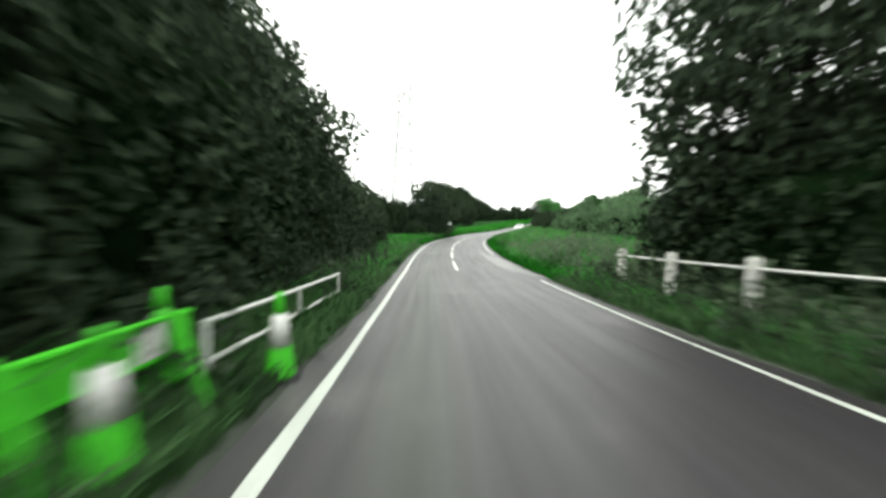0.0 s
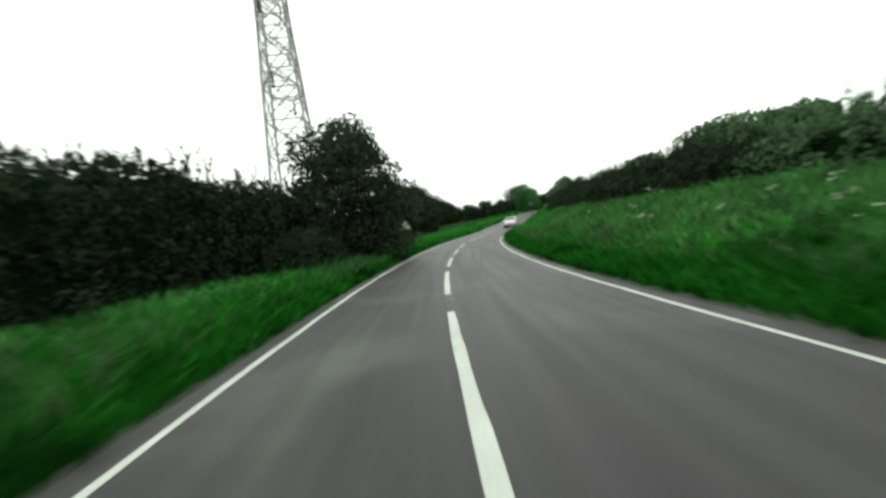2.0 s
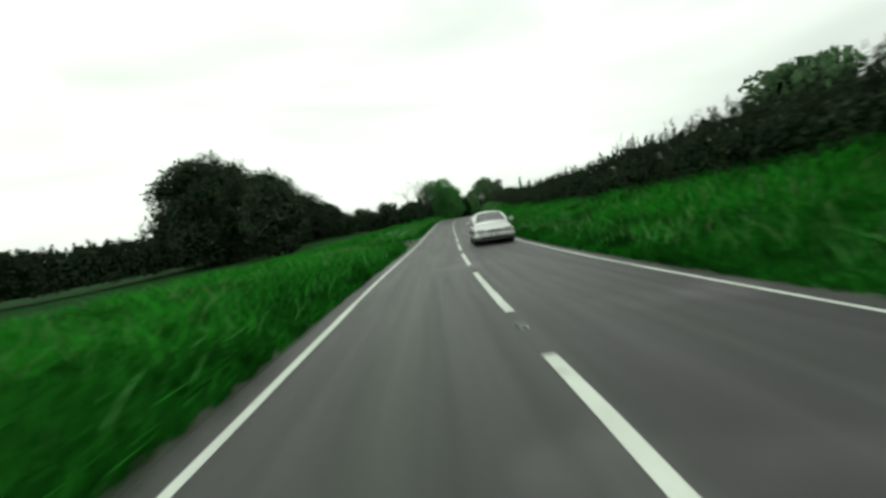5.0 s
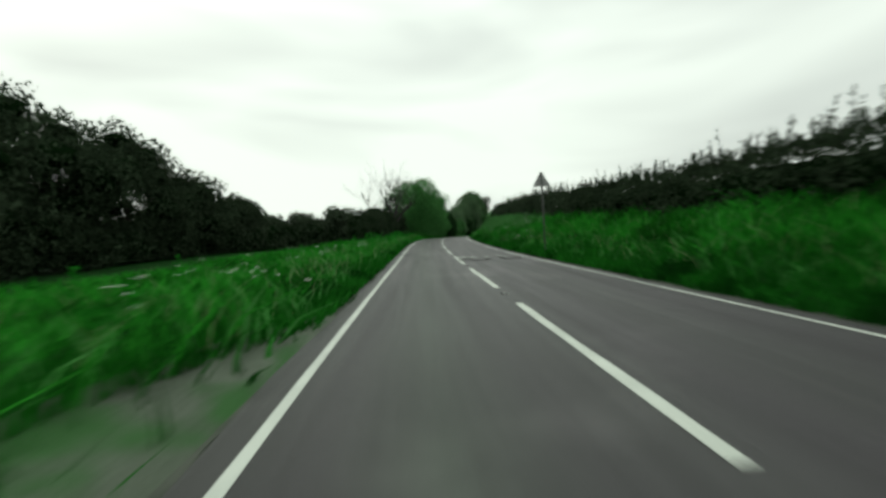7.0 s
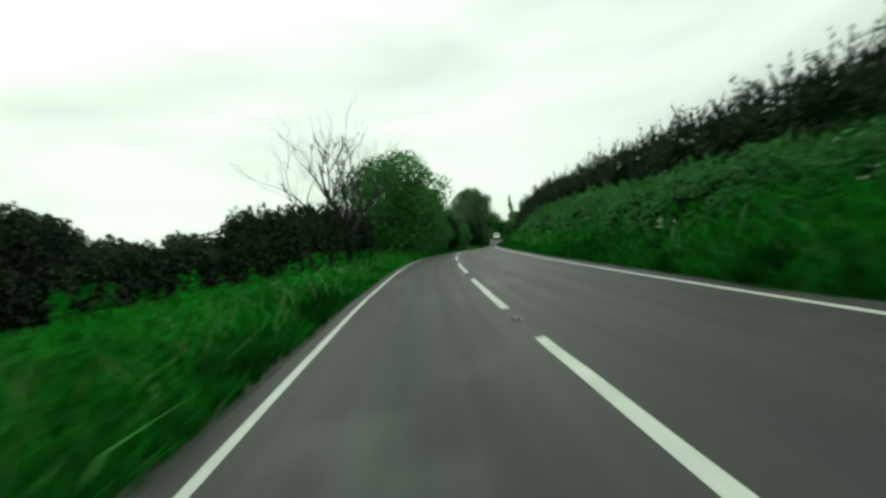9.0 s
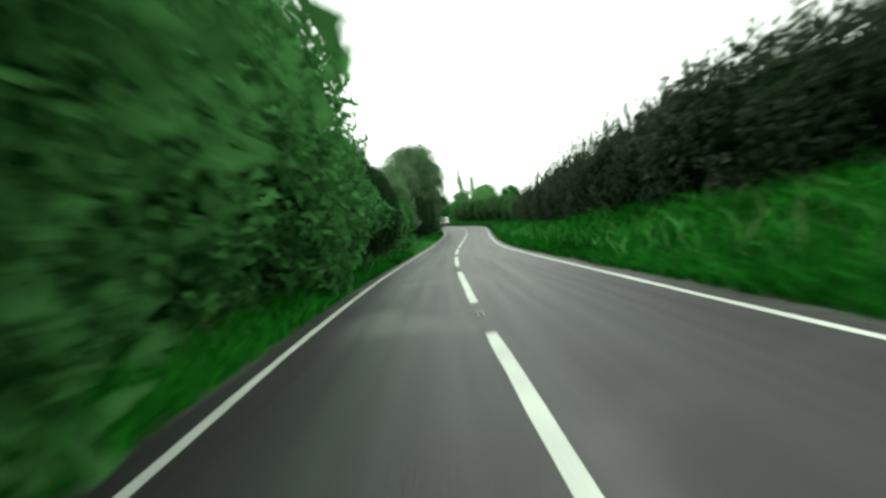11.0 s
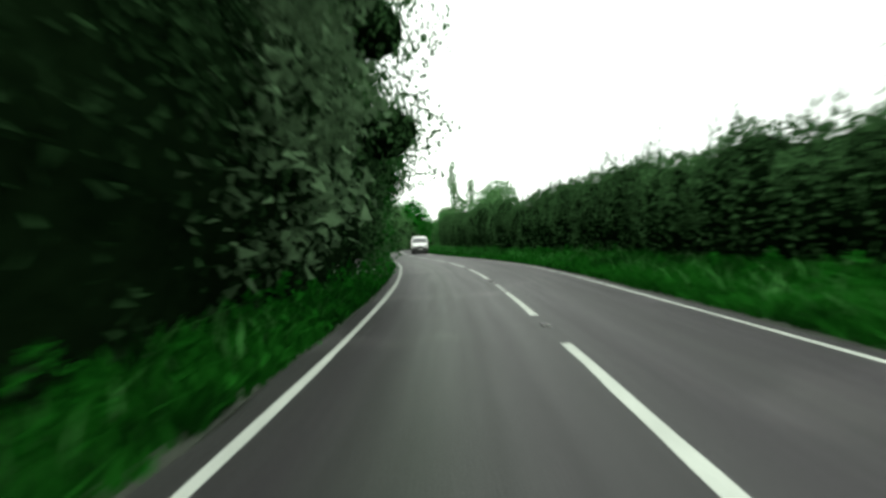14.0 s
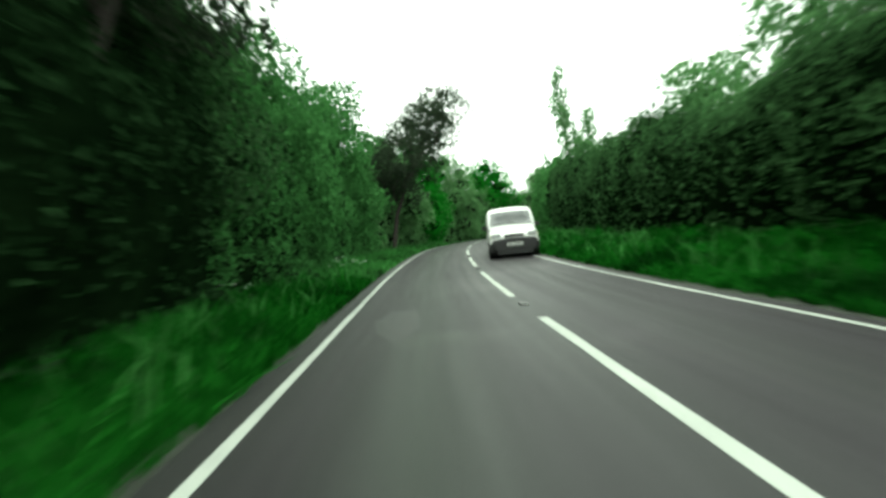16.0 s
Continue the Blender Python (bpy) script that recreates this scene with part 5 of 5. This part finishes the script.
def ring(x, low, high, w_low, w_mid, w_high, crown=0.04):
    """A rounded cross-section of a body, x along the car, from the left sill over the top to the right sill."""
    mid = low + (high - low) * 0.55
    half = [(w_low, low), (w_mid, low + (high - low) * 0.18), (w_mid * 1.01, mid), (w_high + (w_mid - w_high) * 0.45, high - (high - low) * 0.14), (w_high * 0.93, high - 0.02), (w_high * 0.5, high + crown * 0.7), (0, high + crown)]
    return [(x, y, z) for y, z in half] + [(x, -y, z) for y, z in half[-2::-1]]


def vehicle(name, m, label, category, paint, van):
    ob = thing(name, m, label, category)
    if van:
        long_, wide, high, belt, wheel, axle_f, axle_r = 4.1, 0.84, 1.80, 1.02, 0.31, 0.78, 3.45
        body = [ring(-0.02, 0.34, 0.72, 0.70, 0.75, 0.68, 0.02), ring(0.06, 0.24, 0.84, 0.76, 0.81, 0.74, 0.02), ring(0.4, 0.22, 0.96, 0.80, 0.84, 0.78), ring(0.8, 0.22, 1.05, 0.81, 0.85, 0.81), ring(2.0, 0.22, 1.10, 0.81, 0.85, 0.83), ring(3.9, 0.22, 1.10, 0.81, 0.85, 0.83), ring(4.1, 0.34, 1.06, 0.79, 0.83, 0.81)]
        house = [ring(0.70, 1.0, 1.05, 0.81, 0.81, 0.80, 0.02), ring(1.0, 1.0, 1.38, 0.82, 0.82, 0.80, 0.03), ring(1.24, 1.0, 1.64, 0.83, 0.83, 0.79, 0.03), ring(1.5, 1.0, 1.79, 0.83, 0.83, 0.77, 0.03), ring(1.95, 1.0, 1.84, 0.83, 0.83, 0.77, 0.03), ring(3.7, 1.0, 1.86, 0.83, 0.83, 0.78, 0.03), ring(4.06, 1.0, 1.80, 0.82, 0.82, 0.77, 0.03)]
        shield = [(0.76, 0.76, 1.10), (1.25, 0.70, 1.64)]
        lights = (0.02, 0.6, 0.76, 0.15, 0.085)
        bumper = (0.22, 0.66)
    else:
        long_, wide, high, belt, wheel, axle_f, axle_r = 4.3, 0.84, 1.40, 0.88, 0.30, 0.82, 3.35
        body = [ring(-0.02, 0.30, 0.60, 0.60, 0.70, 0.60), ring(0.12, 0.22, 0.68, 0.72, 0.79, 0.68), ring(0.6, 0.20, 0.80, 0.78, 0.83, 0.74), ring(1.2, 0.20, 0.88, 0.79, 0.84, 0.77), ring(2.2, 0.20, 0.90, 0.79, 0.84, 0.78), ring(3.4, 0.20, 0.92, 0.79, 0.84, 0.77), ring(4.1, 0.24, 0.92, 0.75, 0.80, 0.72), ring(4.3, 0.34, 0.82, 0.68, 0.72, 0.66)]
        house = [ring(1.08, 0.84, 0.88, 0.74, 0.74, 0.70), ring(1.5, 0.84, 1.15, 0.76, 0.76, 0.64), ring(1.85, 0.84, 1.36, 0.77, 0.77, 0.54), ring(2.3, 0.84, 1.40, 0.77, 0.77, 0.56), ring(3.0, 0.84, 1.38, 0.77, 0.77, 0.56), ring(3.6, 0.84, 1.15, 0.75, 0.75, 0.60), ring(3.95, 0.84, 0.92, 0.72, 0.72, 0.66)]
        shield = [(1.20, 0.66, 0.945), (1.80, 0.52, 1.33)]
        lights = (0.0, 0.54, 0.585, 0.17, 0.07)
        bumper = (0.3, 0.48)
    part("body", loft(body), paint, ob, "", True)
    part("cabin", loft(house), paint, ob, "", True)
    # windscreen, set just proud of the cabin
    (x0, w0, z0), (x1, w1, z1) = shield
    bm = bmesh.new()
    off = Vector((-(z1 - z0), 0, x1 - x0)).normalized() * 0.035
    grid = [[bm.verts.new(Vector((x0 + (x1 - x0) * f, (w0 + (w1 - w0) * f) * g, z0 + (z1 - z0) * f + 0.035 * (1 - g * g))) + off * (1 - 0.6 * g * g)) for g in (-1, -0.6, -0.2, 0.2, 0.6, 1)] for f in (0.04, 0.5, 0.96)]
    for a, b in zip(grid, grid[1:]):
        for k in range(5):
            bm.faces.new((a[k], a[k + 1], b[k + 1], b[k]))
    bmesh.ops.solidify(bm, geom=list(bm.faces), thickness=0.012)
    part("windscreen", bm, GLASS, ob, "dark reflecting windscreen", True)
    # side windows
    panes = [(1.45, 2.15)] if van else [(1.62, 2.3), (2.38, 3.15)]
    for side in (-1, 1):
        for a, b in panes:
            bm = bmesh.new()
            zt, zb = (1.5, 1.1) if van else (1.28, 0.95)
            yt, yb = (0.745, 0.815) if van else (0.655, 0.785)
            cut = 0.24 if a < 2 else 0.0
            corners = [(a, yb, zb), (b, yb, zb), (b - (0.0 if van else 0.04), yt, zt), (a + cut, yt, zt)]
            v = [bm.verts.new((x, y * side, z)) for x, y, z in corners]
            bm.faces.new(v if side < 0 else v[::-1])
            bmesh.ops.solidify(bm, geom=list(bm.faces), thickness=-0.012)
            part("side_window", bm, GLASS, ob, "dark side glass")
    # bumpers, grille, lamps, plate
    low, top = bumper
    bm = loft([ring(-0.09, low + 0.05, top - 0.05, 0.60, 0.66, 0.58, 0.01), ring(-0.02, low, top, 0.72, 0.79, 0.72, 0.01), ring(0.22, low, top, 0.80, 0.86, 0.8, 0.01)])
    part("front_bumper", bm, TRIM if van else paint, ob, "black plastic bumper" if van else "")
    bm = bmesh.new()
    box(bm, long_ - 0.14, long_ + 0.05, -0.8, 0.8, low, top, 0.05)
    part("rear_bumper", bm, TRIM if van else paint, ob)
    lx, ly, lz, lw, lh = lights
    for side in (-1, 1):
        bm = bmesh.new()
        box(bm, lx - 0.06, lx + 0.16, side * ly - lw, side * ly + lw, lz - lh, lz + lh, 0.03)
        part("headlight", bm, LAMP, ob, "clear headlight")
        bm = bmesh.new()
        box(bm, lx + 0.04, lx + 0.3, side * 0.775 - 0.04, side * 0.775 + 0.04, lz - lh * 0.8, lz + lh * 0.8, 0.02)
        part("indicator", bm, AMBER, ob, "pale indicator lens")
    bm = bmesh.new()
    box(bm, lx - 0.06, lx + 0.1, -0.34, 0.34, lz - lh * 0.8, lz + lh * 0.5, 0.02)
    grille = part("grille", bm, TRIM, ob, "black radiator grille")
    for k in range(3):
        bm = bmesh.new()
        z = lz - lh * 0.5 + k * lh * 0.4
        box(bm, lx - 0.072, lx - 0.058, -0.32, 0.32, z - 0.006, z + 0.006)
        part("slat", bm, GALV, grille)
    bm = bmesh.new()
    pz = (low + top) / 2 + 0.02
    box(bm, -0.118, -0.104, -0.26, 0.26, pz - 0.055, pz + 0.055, 0.003)
    plate = part("number_plate", bm, PLATE, ob, "pale plate with dark bars")
    for k in range(7):
        if k == 4:
            continue
        bm = bmesh.new()
        y = -0.2 + k * 0.066
        box(bm, -0.123, -0.119, y - 0.02, y + 0.02, pz - 0.035, pz + 0.035)
        part("dark_bar", bm, BAR, plate)
    bm = bmesh.new()
    box(bm, -0.1, 0.0, -0.6, 0.6, low - 0.1, low + 0.04, 0.02)
    part("lower_grille", bm, TRIM, ob, "black lower air intake")
    # mirrors, wipers, sills
    for side in (-1, 1):
        bm = bmesh.new()
        z = belt + 0.1
        x = 1.2 if van else 1.5
        box(bm, x - 0.07, x + 0.05, side * 0.96 - 0.1, side * 0.96 + 0.1, z - 0.07, z + 0.08, 0.03)
        part("door_mirror", bm, TRIM if van else paint, ob, "black door mirror" if van else "")
        bm = bmesh.new()
        box(bm, axle_f + 0.4, axle_r - 0.4, side * 0.83 - 0.03, side * 0.83 + 0.03, 0.2, 0.3, 0.02)
        part("sill", bm, TRIM, ob, "black sill")
        bm = bmesh.new()
        box(bm, axle_f + 0.5, axle_r - 0.3, side * 0.853 - 0.012, side * 0.853 + 0.012, 0.5, 0.56, 0.006)
        part("rubbing_strip", bm, TRIM, ob, "black rubbing strip")
    for y in (-0.32, 0.2):
        bm = bmesh.new()
        f = lambda t, yy: (x0 + (x1 - x0) * t - 0.06, yy, z0 + (z1 - z0) * t + 0.07)
        tube(bm, [f(0.02, y), f(0.12, y + 0.42)], [0.01, 0.008], 5)
        part("wiper", bm, TRIM, ob)
    # wheels, in dark arches
    for x in (axle_f, axle_r):
        for side in (-1, 1):
            bm = bmesh.new()
            tube(bm, [(x, side * 0.50, wheel + 0.02), (x, side * 0.862, wheel + 0.02)], [wheel + 0.055] * 2, 24)
            part("wheel_arch", bm, TRIM, ob, "black wheel arch")
            bm = bmesh.new()
            tube(bm, [(x, side * q, wheel) for q in (0.66, 0.68, 0.84, 0.868)], [wheel - 0.03, wheel, wheel, wheel - 0.035], 28)
            tyre = part("wheel", bm, TYRE, ob, "black tyre", True)
            bm = bmesh.new()
            tube(bm, [(x, side * q, wheel) for q in (0.84, 0.872, 0.876)], [wheel * 0.66, wheel * 0.64, wheel * 0.5], 20)
            part("rim", bm, RIM, tyre, "silver rim")
    return ob


def facing(s, d, turn=0.0):
    """At station s in the oncoming lane, front towards the drive."""
    return pose(*on_road(s, d, 0.004), 0, 0, math.degrees(heading(s)) + turn)


vehicle("car", facing(89.3, -1.5), "silver saloon car on the oncoming lane", "car", CAR_SILVER, False)
vehicle("van", facing(240.5, -1.5, -4), "small white van with a black bumper", "van", VAN_WHITE, True)
